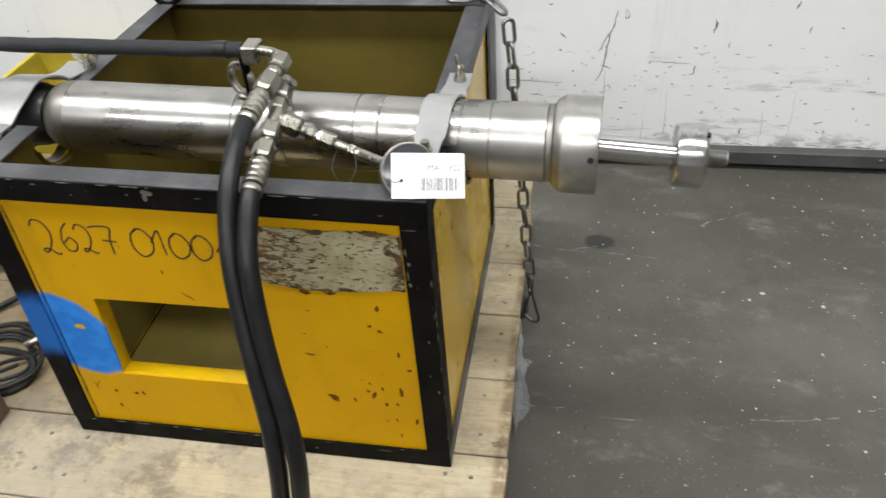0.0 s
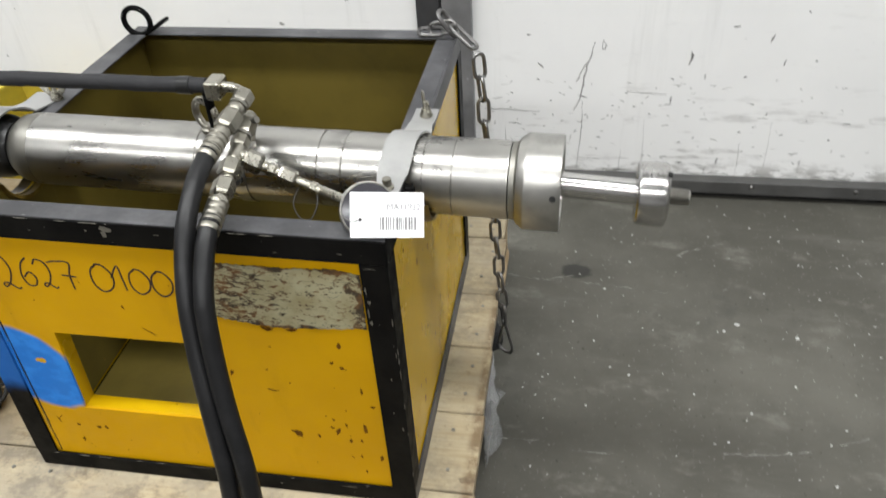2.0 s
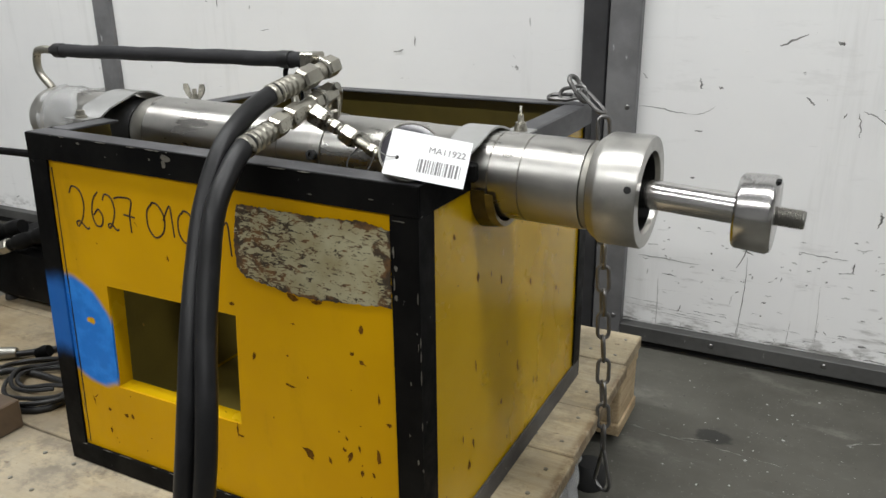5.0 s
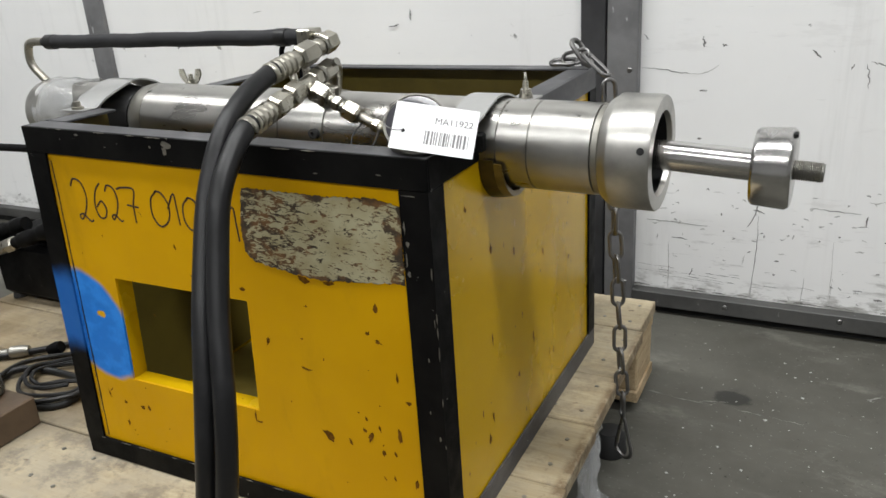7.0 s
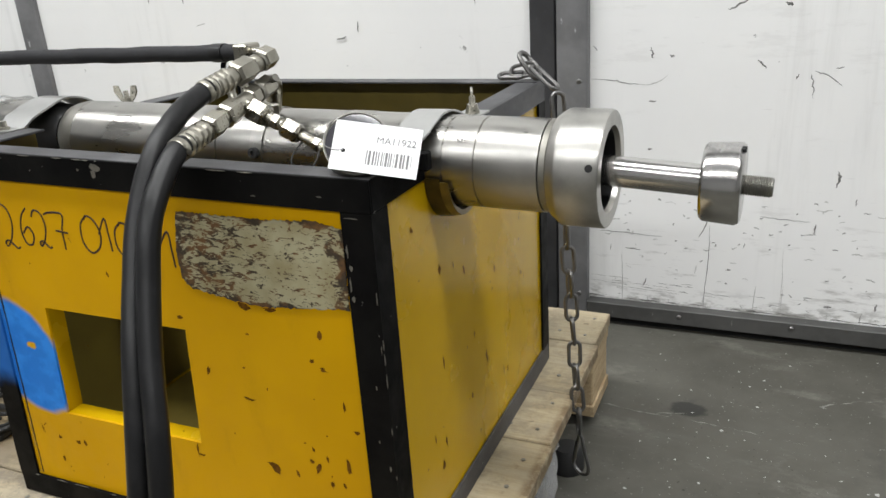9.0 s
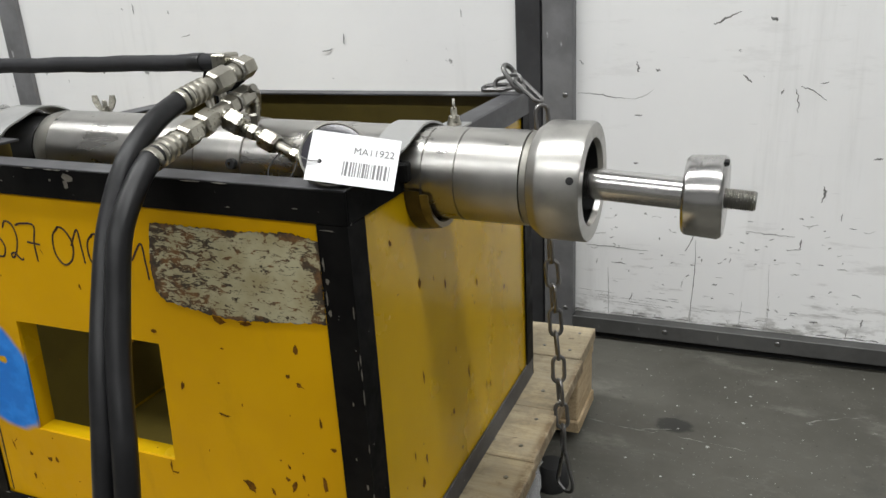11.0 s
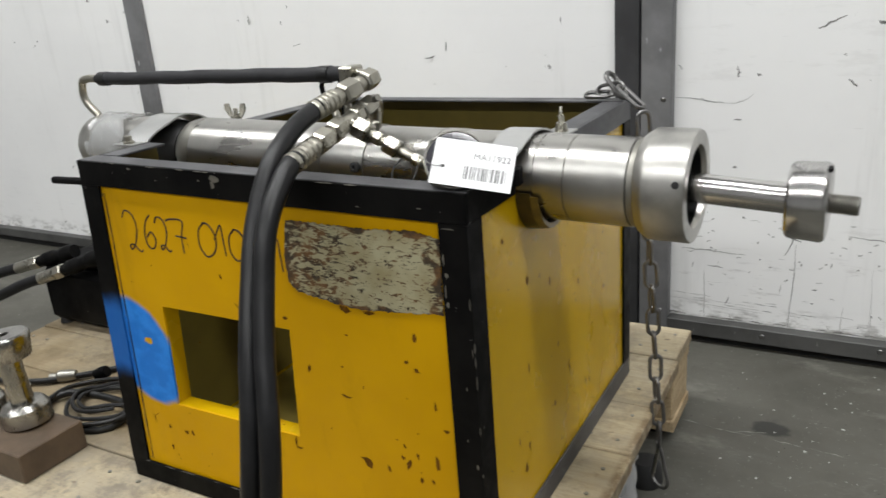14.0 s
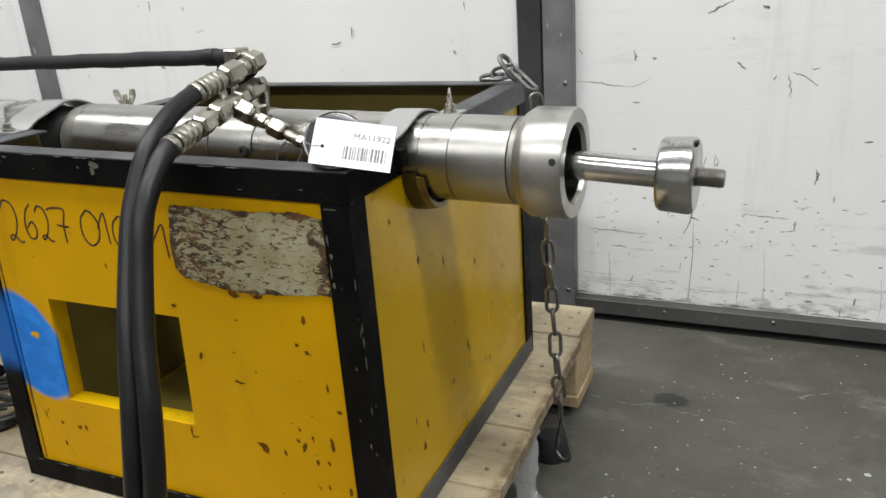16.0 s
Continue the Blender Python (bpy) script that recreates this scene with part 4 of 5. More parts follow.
CHIPS += [(-0.470, 0.269, 0.0030, 0.0030, 0.6), (-0.440, 0.267, 0.0030, 0.0034, 0), (-0.429, 0.268, 0.0030, 0.0030, 0), (-0.473, 0.237, 0.0020, 0.0046, 0),
          (-0.497, 0.276, 0.0012, 0.0060, 0.2), (-0.492, 0.283, 0.0044, 0.0012, 0.7), (-0.251, 0.298, 0.0014, 0.0075, 0), (-0.246, 0.292, 0.0048, 0.0014, 0),
          (-0.328, 0.500, 0.0014, 0.003, 0.2), (-0.305, 0.463, 0.009, 0.0012, -0.7), (-0.240, 0.462, 0.004, 0.002, 0), (-0.155, 0.4855, 0.009, 0.0036, 0), (-0.126, 0.4850, 0.006, 0.002, 0)]
for cx, cz, rx, rz, tilt in CHIPS:
    chip(cx, cz, rx * 1.2, rz * 1.2, tilt)
for k in range(9):
    chip(rng.uniform(-0.11, -0.035), rng.uniform(0.215, 0.34), rng.uniform(0.001, 0.0026), rng.uniform(0.0015, 0.005), rng.uniform(-0.5, 0.5))
for k in range(26):
    chip(rng.uniform(-0.54, -0.05), rng.uniform(0.22, 0.58), rng.uniform(0.0006, 0.0016), rng.uniform(0.0006, 0.0018))
for cy, cz, ry, rz in ((0.080, 0.549, 0.003, 0.004), (0.139, 0.486, 0.0035, 0.006), (0.205, 0.458, 0.0025, 0.007), (0.304, 0.421, 0.003, 0.005), (0.134, 0.378, 0.0016, 0.009), (0.265, 0.317, 0.003, 0.010),
                       (0.326, 0.265, 0.002, 0.007), (0.342, 0.258, 0.002, 0.006), (0.211, 0.291, 0.0035, 0.006), (0.128, 0.279, 0.0025, 0.009), (0.116, 0.255, 0.004, 0.007), (0.410, 0.373, 0.003, 0.005), (0.10, 0.30, 0.0016, 0.006)):
    chip(cy, cz, ry, rz, 0.1, "side")
for k in range(22):
    chip(rng.uniform(0.05, 0.48), rng.uniform(0.22, 0.52), rng.uniform(0.0008, 0.002), rng.uniform(0.001, 0.005), 0, "side")
tagged(part("chipped_paint", bm, M_CHIP, crate), kind="stuff")
# bright scrapes on the black frame
bm = bmesh.new()
for (cx, cz, rx, rz) in ((-0.307, 0.615, 0.007, 0.005), (-0.312, 0.608, 0.004, 0.006), (-0.332, 0.611, 0.002, 0.002), (-0.40, 0.606, 0.002, 0.001), (-0.442, 0.617, 0.004, 0.0015), (-0.05, 0.604, 0.004, 0.001),
                         (-0.0275, 0.556, 0.0014, 0.007), (-0.0255, 0.540, 0.002, 0.004), (-0.0275, 0.522, 0.0012, 0.008), (-0.026, 0.509, 0.0022, 0.003), (-0.0022, 0.512, 0.0007, 0.008), (-0.0026, 0.462, 0.0006, 0.006),
                         (-0.020, 0.5865, 0.010, 0.0008), (-0.25, 0.612, 0.004, 0.0008), (-0.12, 0.60, 0.003, 0.001), (-0.19, 0.188, 0.002, 0.002), (-0.09, 0.197, 0.012, 0.001), (-0.31, 0.2035, 0.02, 0.0009), (-0.45, 0.2035, 0.015, 0.0009),
                         (-0.012, 0.42, 0.001, 0.003), (-0.015, 0.36, 0.001, 0.002), (-0.006, 0.33, 0.0012, 0.004)):
    n, ring = 8, []
    for k in range(n):
        a = 2 * math.pi * k / n
        ring.append(bm.verts.new((cx + rx * math.cos(a) * rng.uniform(0.5, 1.2), -0.0004, cz + rz * math.sin(a) * rng.uniform(0.5, 1.2))))
    bm.faces.new(ring)
for k in range(34):
    kind, f, ln = rng.choice((0, 0, 1, 2, 2, 2, 3)), rng.random(), rng.uniform(0.002, 0.018)
    if kind == 0:
        a, b = Vector((-0.53 + 0.52 * f, -0.0002, TOP - 0.0004)), Vector((1, 0, 0))
    elif kind == 1:
        a, b = Vector((-0.0002, -0.0002, DECK + 0.04 + 0.36 * f)), Vector((0, 0, 1))
    elif kind == 2:
        a, b = Vector((-0.54 + 0.52 * f, -0.0002, DECK + FR - 0.0003)), Vector((1, 0, 0))
    else:
        a, b = Vector((0.0002, 0.05 + 0.42 * f, DECK + FR - 0.0003)), Vector((0, 1, 0))
    sweep(bm, [a, a + b * ln * 0.5, a + b * ln], lambda t: 0.0002 + 0.0005 * math.sin(math.pi * t), 5)
tagged(part("scraped_paint", bm, M_SCRAPE, crate), kind="stuff")

# handwritten number
STROKES = {
    "2": [[(0.05, 0.82), (0.25, 1.0), (0.6, 0.92), (0.72, 0.6), (0.55, 0.25), (0.28, 0.03), (0.2, 0.12), (0.4, 0.16), (0.7, 0.0), (0.85, 0.05)]],
    "6": [[(0.62, 0.98), (0.3, 0.75), (0.12, 0.35), (0.25, 0.03), (0.55, 0.03), (0.7, 0.28), (0.5, 0.48), (0.2, 0.3)]],
    "7": [[(0.0, 0.92), (0.25, 0.98), (0.75, 0.95), (0.62, 0.5), (0.6, 0.0)], [(0.35, 0.5), (0.85, 0.46)]],
    "0": [[(0.4, 1.0), (0.12, 0.75), (0.08, 0.3), (0.35, 0.02), (0.72, 0.2), (0.85, 0.6), (0.65, 0.93), (0.4, 1.0), (0.3, 0.9)]],
    "1": [[(0.1, 0.5), (0.45, 0.95), (0.5, 0.5), (0.52, 0.05)]],
}
number = [("2", -0.475, 0.521, 0.034, 0.051), ("6", -0.442, 0.527, 0.030, 0.044), ("2", -0.419, 0.526, 0.027, 0.042), ("7", -0.398, 0.526, 0.036, 0.042),
          ("0", -0.351, 0.525, 0.035, 0.042), ("1", -0.327, 0.528, 0.034, 0.040), ("0", -0.304, 0.525, 0.032, 0.038), ("0", -0.277, 0.524, 0.032, 0.038), ("1", -0.250, 0.518, 0.042, 0.042)]
bm = bmesh.new()
for ch, nx, nz, w, h in number:
    for stroke in STROKES[ch]:
        pts = smooth_path([(nx - 0.004 + u * w, FY0 - 0.0001, nz - 0.002 + v * h) for u, v in stroke], 6)
        flat_strip(bm, pts, 0.0023, (0, -1, 0), 0.0003)
part("handwritten_number", bm, M_INK, crate, "number handwritten in dark marker")

# the welded frame is slightly twisted: its front left corner sits high
for ob in crate.children_recursive:
    for v in (ob.data.vertices if ob.name.split(".")[0] in ("front_panel", "corner_post", "top_rail", "flat_leg", "side_panel", "inner_sheet", "panel_seam", "scraped_paint") else ()):
        if v.co.z > 0.575:
            v.co.z += 0.009 * min(1.0, max(0.0, -v.co.x / 0.54)) ** 1.3 * max(0.0, 1.0 - v.co.y / BACK)

# second shackle link lying on the rail
part("lifting_link", sweep(bmesh.new(), [Vector((-0.487 + 0.020 * math.cos(2 * math.pi * k / 20), 0.512 + 0.009 * math.sin(2 * math.pi * k / 20), TOP + 0.010 + 0.012 * math.cos(2 * math.pi * k / 20))) for k in range(20)], 0.0032, 8, True), M_BLACK, crate, smooth=True)
# shackle on the far corner
part("lifting_ring", sweep(bmesh.new(), [Vector((-0.515 + 0.022 * math.cos(2 * math.pi * k / 24), 0.505, TOP + 0.020 + 0.022 * math.sin(2 * math.pi * k / 24))) for k in range(24)], 0.0045, 8, True), M_BLACK, crate, "black steel lifting ring", smooth=True)

# ---- hydraulic cylinder ----
AXO = Vector((0.0, 0.167, 0.598))
AXD = Vector((1.0, -0.026, -0.012)).normalized()
AXS = AXD.cross(Vector((0, 0, 1))).normalized()
AXU = AXS.cross(AXD).normalized()


def on_axis(s, r=0.0, angle=0.0):
    """A point at s along the tube; angle 0 is towards the front, 90 is up."""
    a = radians(angle)
    return AXO + AXD * s + (AXS * math.cos(a) + AXU * math.sin(a)) * r


cyl = thing("hydraulic_cylinder", "long bright machined-steel hydraulic cylinder lying across the crate, rod extended", "hydraulic cylinder", tuple(on_axis(-0.25, -0.046, 90)))
R = TUBE_R


def seam(s, w=0.0012, d=0.0014, r=R):
    return [(s - w, r), (s - w * 0.5, r - d), (s + w * 0.5, r - d), (s + w, r)]


barrel = [(-0.4875, 0.0), (-0.4875, R)]
barrel += seam(-0.262) + [(-0.111, R)] + seam(-0.110) + [(-0.1085, R + 0.0006), (-0.082, R + 0.0006)] + seam(-0.080) + seam(0.015) + seam(0.049)
barrel += [(0.112, R), (0.1125, R - 0.002), (0.113, 0.041), (0.045, 0.041), (0.045, 0.0)]
part("barrel", turned(AXO, AXD, barrel, 64), M_TUBE, cyl, "bright turned steel barrel", True)
part("barrel_end", turned(AXO, AXD, [(-0.524, 0.0), (-0.524, 0.030), (-0.520, 0.0375), (-0.512, 0.0430), (-0.500, 0.0455), (-0.488, R), (-0.488, 0)], 64), M_GROOVE, cyl, "dull rounded end of the barrel", True)
part("rear_section", turned(AXO, AXD, [(-0.690, 0), (-0.690, 0.0435), (-0.686, 0.0445), (-0.566, 0.0445), (-0.5665, 0)], 48), M_TUBE, cyl, smooth=True)
# near-black colour paints in the shade below the rear strap
part("gland", turned(AXO, AXD, [(-0.566, 0), (-0.566, 0.0425), (-0.545, 0.041), (-0.5245, 0.036), (-0.5245, 0)], 40), M_BORE, cyl, "joint coloured dark for the shade under the strap", True)
part("rear_cap", turned(AXO, AXD, [(-0.735, 0), (-0.735, 0.030), (-0.731, 0.037), (-0.722, 0.0425), (-0.712, 0.0445), (-0.704, 0.0445), (-0.702, 0.047), (-0.692, 0.047), (-0.6905, 0.045), (-0.6905, 0)], 40), M_RING, cyl, "rounded steel rear cap", True)
part("rear_stud", turned(on_axis(-0.735), -AXD, [(0, 0.006), (0.007, 0.006), (0.008, 0.005), (0.008, 0)], 12), M_GROOVE, cyl, smooth=True)
part("neck", turned(AXO, AXD, [(0.1132, 0.041), (0.1132, 0.0452), (0.1190, 0.0458), (0.1210, 0.0490), (0.1214, 0.041), (0.1132, 0.041)], 48), M_GROOVE, cyl, "dull chamfered neck", True)
head = [(0.1215, 0.0408), (0.1215, 0.0500), (0.1300, 0.0560), (0.132, 0.0565), (0.1695, 0.0565), (0.1715, 0.0553), (0.1715, 0.0415), (0.1700, 0.0408), (0.1215, 0.0408)]
part("head_ring", turned(AXO, AXD, head, 64), M_RING, cyl, "heavy turned steel head ring", True)
hole_c = on_axis(0.1635, 0.0558, 15)
part("spanner_hole", turned(hole_c, hole_c - on_axis(0.1635), [(0, 0), (0.0, 0.0036), (0.0011, 0.0036), (0.0012, 0.0030), (0.0012, 0)], 14), M_GAP, cyl, "dark spanner hole", True)
# lining much darker than the steel around it
part("bore_lining", turned(AXO, AXD, [(0.046, 0.0), (0.046, 0.0404), (0.166, 0.0404), (0.1665, 0.0398), (0.166, 0.0392), (0.047, 0.0392), (0.047, 0.0)], 40), M_BORE, cyl, smooth=True)
# the rod droops a little as it comes out
RODD = (AXD - AXU * 0.043).normalized()
RODO = on_axis(0.170) - AXU * 0.0012
part("piston_rod", turned(RODO, RODD, [(-0.105, 0), (-0.105, 0.0146), (0.0850, 0.0146), (0.0850, 0)], 32), M_ROD, cyl, "polished chrome piston rod", True)
part("rod_cap", turned(RODO + RODD * 0.0852 - AXU * 0.0008, AXD - AXU * 0.01, [(0, 0), (0, 0.0335), (0.0015, 0.0350), (0.0035, 0.0358), (0.030, 0.0372), (0.0335, 0.0350), (0.0345, 0.0325), (0.0345, 0)], 48), M_ROD, cyl, "polished steel rod cap", True)
part("cap_notch", boxed(0.0315, 0.0355, -0.0025, 0.0025, 0.0340, 0.0374, m=Matrix.Translation(RODO + RODD * 0.0852 - AXU * 0.0008) @ Matrix((AXD, AXS, AXU)).transposed().to_4x4() @ Matrix.Rotation(radians(-18), 4, "X")), M_GAP, cyl, "dark spanner notch")
thread = [(0.117, 0), (0.117, 0.0098)]
k = 0
while 0.119 + k * 0.0019 < 0.142:
    thread += [(0.119 + k * 0.0019, 0.0096), (0.1199 + k * 0.0019, 0.0081)]
    k += 1
thread += [(0.1435, 0.0085), (0.1445, 0.0075), (0.1445, 0)]
part("threaded_end", turned(RODO, RODD, thread, 24), M_RING, cyl, "threaded steel stud", True)

# port block and eye bolt on the barrel
part("port_boss", turned(on_axis(-0.200, R - 0.004, 60), on_axis(0, 1, 60) - on_axis(0), [(0, 0.013), (0.010, 0.013), (0.012, 0.011), (0.012, 0)], 20), M_RING, cyl, smooth=True)
part("clamp_band", turned(AXO, AXD, [(-0.214, R - 0.001), (-0.214, R + 0.0016), (-0.198, R + 0.0016), (-0.198, R - 0.001)], 48), M_RING, cyl, smooth=True)
part("clamp_screw", turned(on_axis(-0.206, R + 0.001, 8), on_axis(0, 1, 8) - on_axis(0), [(0, 0.006), (0.006, 0.006), (0.0065, 0.0045), (0.0065, 0.0026), (0.004, 0.0026), (0.004, 0)], 14), M_DARK, cyl, "dark socket screw", True)
eye_c = on_axis(-0.250, R + 0.022, 84)
part("eye_bolt", sweep(bmesh.new(), [eye_c + (AXD * 0.9 + AXS * 0.43).normalized() * 0.0185 * math.cos(2 * math.pi * k / 22) + AXU * 0.0185 * math.sin(2 * math.pi * k / 22) for k in range(22)], 0.0048, 10, True), M_ZINC, cyl, "zinc-plated eye bolt", True)
part("eye_bolt_collar", turned(on_axis(-0.250, R - 0.001, 84), AXU, [(0, 0.0105), (0.004, 0.0105), (0.006, 0.007), (0.008, 0.004), (0.008, 0)], 18), M_ZINC, cyl, smooth=True)

# crumpled clear film on the rear end
rear_film = thing("plastic_wrap", "crumpled clear plastic wrap round the rear end of the cylinder", "plastic wrap", tuple(on_axis(-0.64, 0.05, 90)))
bm = bmesh.new()
rows = []
for i in range(13):
    s = -0.700 + 0.075 * i / 12
    row = []
    for k in range(30):
        rr = 0.0475 + 0.0030 * noise.noise(Vector((s * 60, k * 0.9, 3))) + 0.002 * math.sin(k * 1.7 + i) * (0.4 + 0.6 * i / 12)
        row.append(bm.verts.new(on_axis(s + 0.008 * math.sin(k * 0.8) * (i / 12), rr, k * 12)))
    rows.append(row)
for p, q in zip(rows, rows[1:]):
    for k in range(30):
        bm.faces.new((p[k], q[k], q[(k + 1) % 30], p[(k + 1) % 30]))
part("wrap", bm, M_BAG, rear_film, smooth=True)


# ---- clamping straps ----
def strap(s0, width, skew, label):
    """A flat steel strap bent over the tube with lugs at both ends."""
    base = on_axis(s0)
    t = thing("clamping_strap", label, "strap", (base.x, AX_Y + 0.08, TOP), "straps over the cylinder")
    rows, pts, lug = [], [], TOP + 0.0045 - base.z
    for dy, dz in ((0.104, lug), (0.074, lug), (0.060, lug + 0.0025)):
        pts.append((dy, dz))
    for k in range(11):
        a = radians(38 + k * (66 / 10))
        pts.append((0.0485 * math.cos(a), 0.0485 * math.sin(a)))
    for dy, dz in ((-0.032, 0.0405), (-0.052, 0.0335), (-0.066, lug), (-0.088, lug)):
        pts.append((dy, dz))
    bm = bmesh.new()
    n = len(pts)
    for i, (dy, dz) in enumerate(pts):
        f = i / (n - 1)
        c = base.x + skew * (0.5 - f)
        w = width * (1.0 if 0.12 < f < 0.9 else 0.82)
        (y0, z0), (y1, z1) = pts[max(i - 1, 0)], pts[min(i + 1, n - 1)]
        ln = math.hypot(y1 - y0, z1 - z0)
        ny, nz = (z1 - z0) / ln * 0.0022, -(y1 - y0) / ln * 0.0022
        rows.append([bm.verts.new((c + sg * w / 2, base.y + dy + q * ny, base.z + dz + q * nz)) for sg, q in ((-1, 0), (1, 0), (1, 1), (-1, 1))])
    for p, q in zip(rows, rows[1:]):
        for k in range(4):
            bm.faces.new((p[k], q[k], q[(k + 1) % 4], p[(k + 1) % 4]))
    bm.faces.new(rows[0])
    bm.faces.new(rows[-1][::-1])
    part("band", bm, M_STRAP, t, smooth=True)
    return t, base, skew


def wing_nut(t, x, y, z, turn=0.0):
    part("stud", turned((x, y, z - 0.004), (0, 0, 1), [(0, 0.0035), (0.024, 0.0035), (0.025, 0.0028), (0.025, 0)], 10), M_ZINC, t, smooth=True)
    nut = part("wing_nut", turned((x, y, z), (0, 0, 1), [(0, 0.0085), (0.002, 0.0085), (0.010, 0.0062), (0.012, 0.0062), (0.012, 0.0035)], 16), M_ZINC, t, "zinc-plated wing nut", True)
    for sg in (-1, 1):
        c, s = math.cos(turn), math.sin(turn)
        path = [(0.005, 0.006), (0.010, 0.012), (0.0135, 0.020), (0.0145, 0.028)]
        bm = bmesh.new()
        rows = []
        for i, (u, h) in enumerate(path):
            w = (0.0035, 0.0042, 0.0052, 0.0034)[i]
            ctr = Vector((x + sg * u * c, y + sg * u * s, z + h))
            d, nrm = Vector((c * sg, s * sg, 0)), Vector((-s, c, 0))
            rows.append([bm.verts.new(ctr + d * a * w + nrm * b * 0.0014) for a, b in ((-1, -1), (1, -1), (1, 1), (-1, 1))])
        for p, q in zip(rows, rows[1:]):
            for k in range(4):
                bm.faces.new((p[k], q[k], q[(k + 1) % 4], p[(k + 1) % 4]))
        bm.faces.new(rows[0])
        bm.faces.new(rows[-1][::-1])
        part("wing", bm, M_ZINC, nut, smooth=True)


st, sb, _ = strap(-0.010, 0.036, 0.014, "bright flat steel strap bolted over the cylinder with a wing nut")
wing_nut(st, -0.002, sb.y + 0.086, TOP + 0.0046, 1.95)
part("front_screw", turned((sb.x - 0.006, sb.y - 0.078, TOP + 0.0046), (0, 0, 1), [(0, 0.0075), (0.005, 0.0075), (0.0055, 0.005), (0.014, 0.005), (0.015, 0)], 12), M_ZINC, st, smooth=True)
st, sb, _ = strap(-0.551, 0.050, 0.022, "bright flat steel strap with a wing nut near the rear end")
wing_nut(st, -0.520, sb.y + 0.088, TOP + 0.0046, 0.1)
part("front_screw", turned((sb.x - 0.010, sb.y - 0.078, TOP + 0.0046), (0, 0, 1), [(0, 0.0075), (0.005, 0.0075), (0.0055, 0.005), (0.012, 0.005), (0.013, 0)], 12), M_ZINC, st, smooth=True)

# ---- oil pipe above the cylinder ----
pipe = thing("oil_pipe", "bent steel oil pipe in black foam sleeve above the cylinder", "pipe", (-0.45, 0.165, 0.70))
PZ = 0.7075
part("tube", swept([on_axis(-0.718, R - 0.004, 90), (-0.737, 0.183, 0.672), (-0.736, 0.182, 0.694), (-0.722, 0.181, PZ - 0.003), (-0.66, 0.179, PZ - 0.0028), (-0.45, 0.17, PZ - 0.0005), (-0.25, 0.16, PZ + 0.002), (-0.208, 0.158, PZ + 0.002), (-0.192, 0.152, PZ), (-0.185, 0.138, PZ - 0.004), (-0.184, 0.122, PZ - 0.008)], 0.0058, 12, 8), M_ZINC, pipe, "plated steel tube", True)
sleeve_pts = [Vector((-0.697 + 0.462 * k / 40, 0.1795 - 0.0195 * k / 40, PZ - 0.003 + 0.005 * k / 40 + 0.0004 * math.sin(k * 0.7))) for k in range(41)]
part("foam_sleeve", sweep(bmesh.new(), sleeve_pts, lambda t: 0.0091 + 0.0004 * math.sin(t * 37) * math.sin(t * 91) - (0.003 if t < 0.01 else 0.0), 16), M_FOAM, pipe, "black foam insulation sleeve", True)
for bx in (-0.680, -0.262):
    by = 0.1795 - 0.0195 * (bx + 0.672) / 0.437
    part("tape_band", turned((bx - 0.008, by, PZ - 0.003 + 0.0111 * (bx + 0.684)), (1, -0.04, 0.011), [(0, 0.008), (0, 0.0103), (0.016, 0.0103), (0.016, 0.008)], 18), M_CABLE, pipe, smooth=True)
part("clamp", boxed(-0.2335, -0.2155, 0.1460, 0.1735, PZ - 0.0105, PZ + 0.0115, bevel=0.002), M_ZINC, pipe, "zinc-plated pipe clamp")
part("clamp_foot", turned((-0.238, 0.160, AX_Z + R - 0.002), (0, 0, 1), [(0, 0), (0, 0.0055), (0.062, 0.0055), (0.062, 0)], 14), M_BLACK, pipe, "black clamp foot")

# ---- hoses and fittings ----
fit_set = thing("hydraulic_fittings", "zinc-plated hydraulic hose fittings, elbow and tee on the cylinder port", "fittings", (-0.18, 0.10, 0.64))


def chain_of(path, spec):
    """Fittings along a straight line from a to b: (start, end, kind, size)."""
    a, b = Vector(path[0]), Vector(path[1])
    for s, e, kind, size in spec:
        p, q = a.lerp(b, s), a.lerp(b, e)
        if kind == "hex":
            part("hex_nut", hexnut(bmesh.new(), p, q, size * 0.90, 0.35), M_ZINC, fit_set)
        elif kind == "ring":
            part("lock_ring", turned(p, q - p, [(0, 0), (0, size), ((q - p).length, size), ((q - p).length, 0)], 18), M_GROOVE, fit_set, smooth=True)
        else:
            part("union", turned(p, q - p, [(0, 0), (0, size * 0.92), (0.001, size), ((q - p).length - 0.001, size), ((q - p).length, size * 0.92), ((q - p).length, 0)], 18), M_ZINC, fit_set, smooth=True)


def ferrule(p, q, r, parent):
    p, q = Vector(p), Vector(q)
    n = (q - p).length
    prof = [(0, 0), (0, r * 0.94), (n * 0.04, r)]
    for k in range(4):
        c = 0.14 + k * 0.2
        prof += [((c) * n, r), ((c + 0.04) * n, r * 0.86), ((c + 0.10) * n, r * 0.86), ((c + 0.14) * n, r)]
    prof += [(n * 0.96, r), (n, r * 0.8), (n, 0)]
    part("ferrule", turned(p, q - p, prof, 24), M_ZINC, parent, "crimped zinc-plated ferrule", True)


UA, UB = (-0.183, 0.146, 0.7085), (-0.193, 0.050, 0.688)      # upper line, from the elbow to the hose
chain_of((UA, UB), [(0.0, 0.20, "hex", 0.0225), (0.20, 0.235, "ring", 0.0105), (0.235, 0.34, "round", 0.0095), (0.34, 0.62, "hex", 0.0245), (0.62, 0.72, "round", 0.009)])
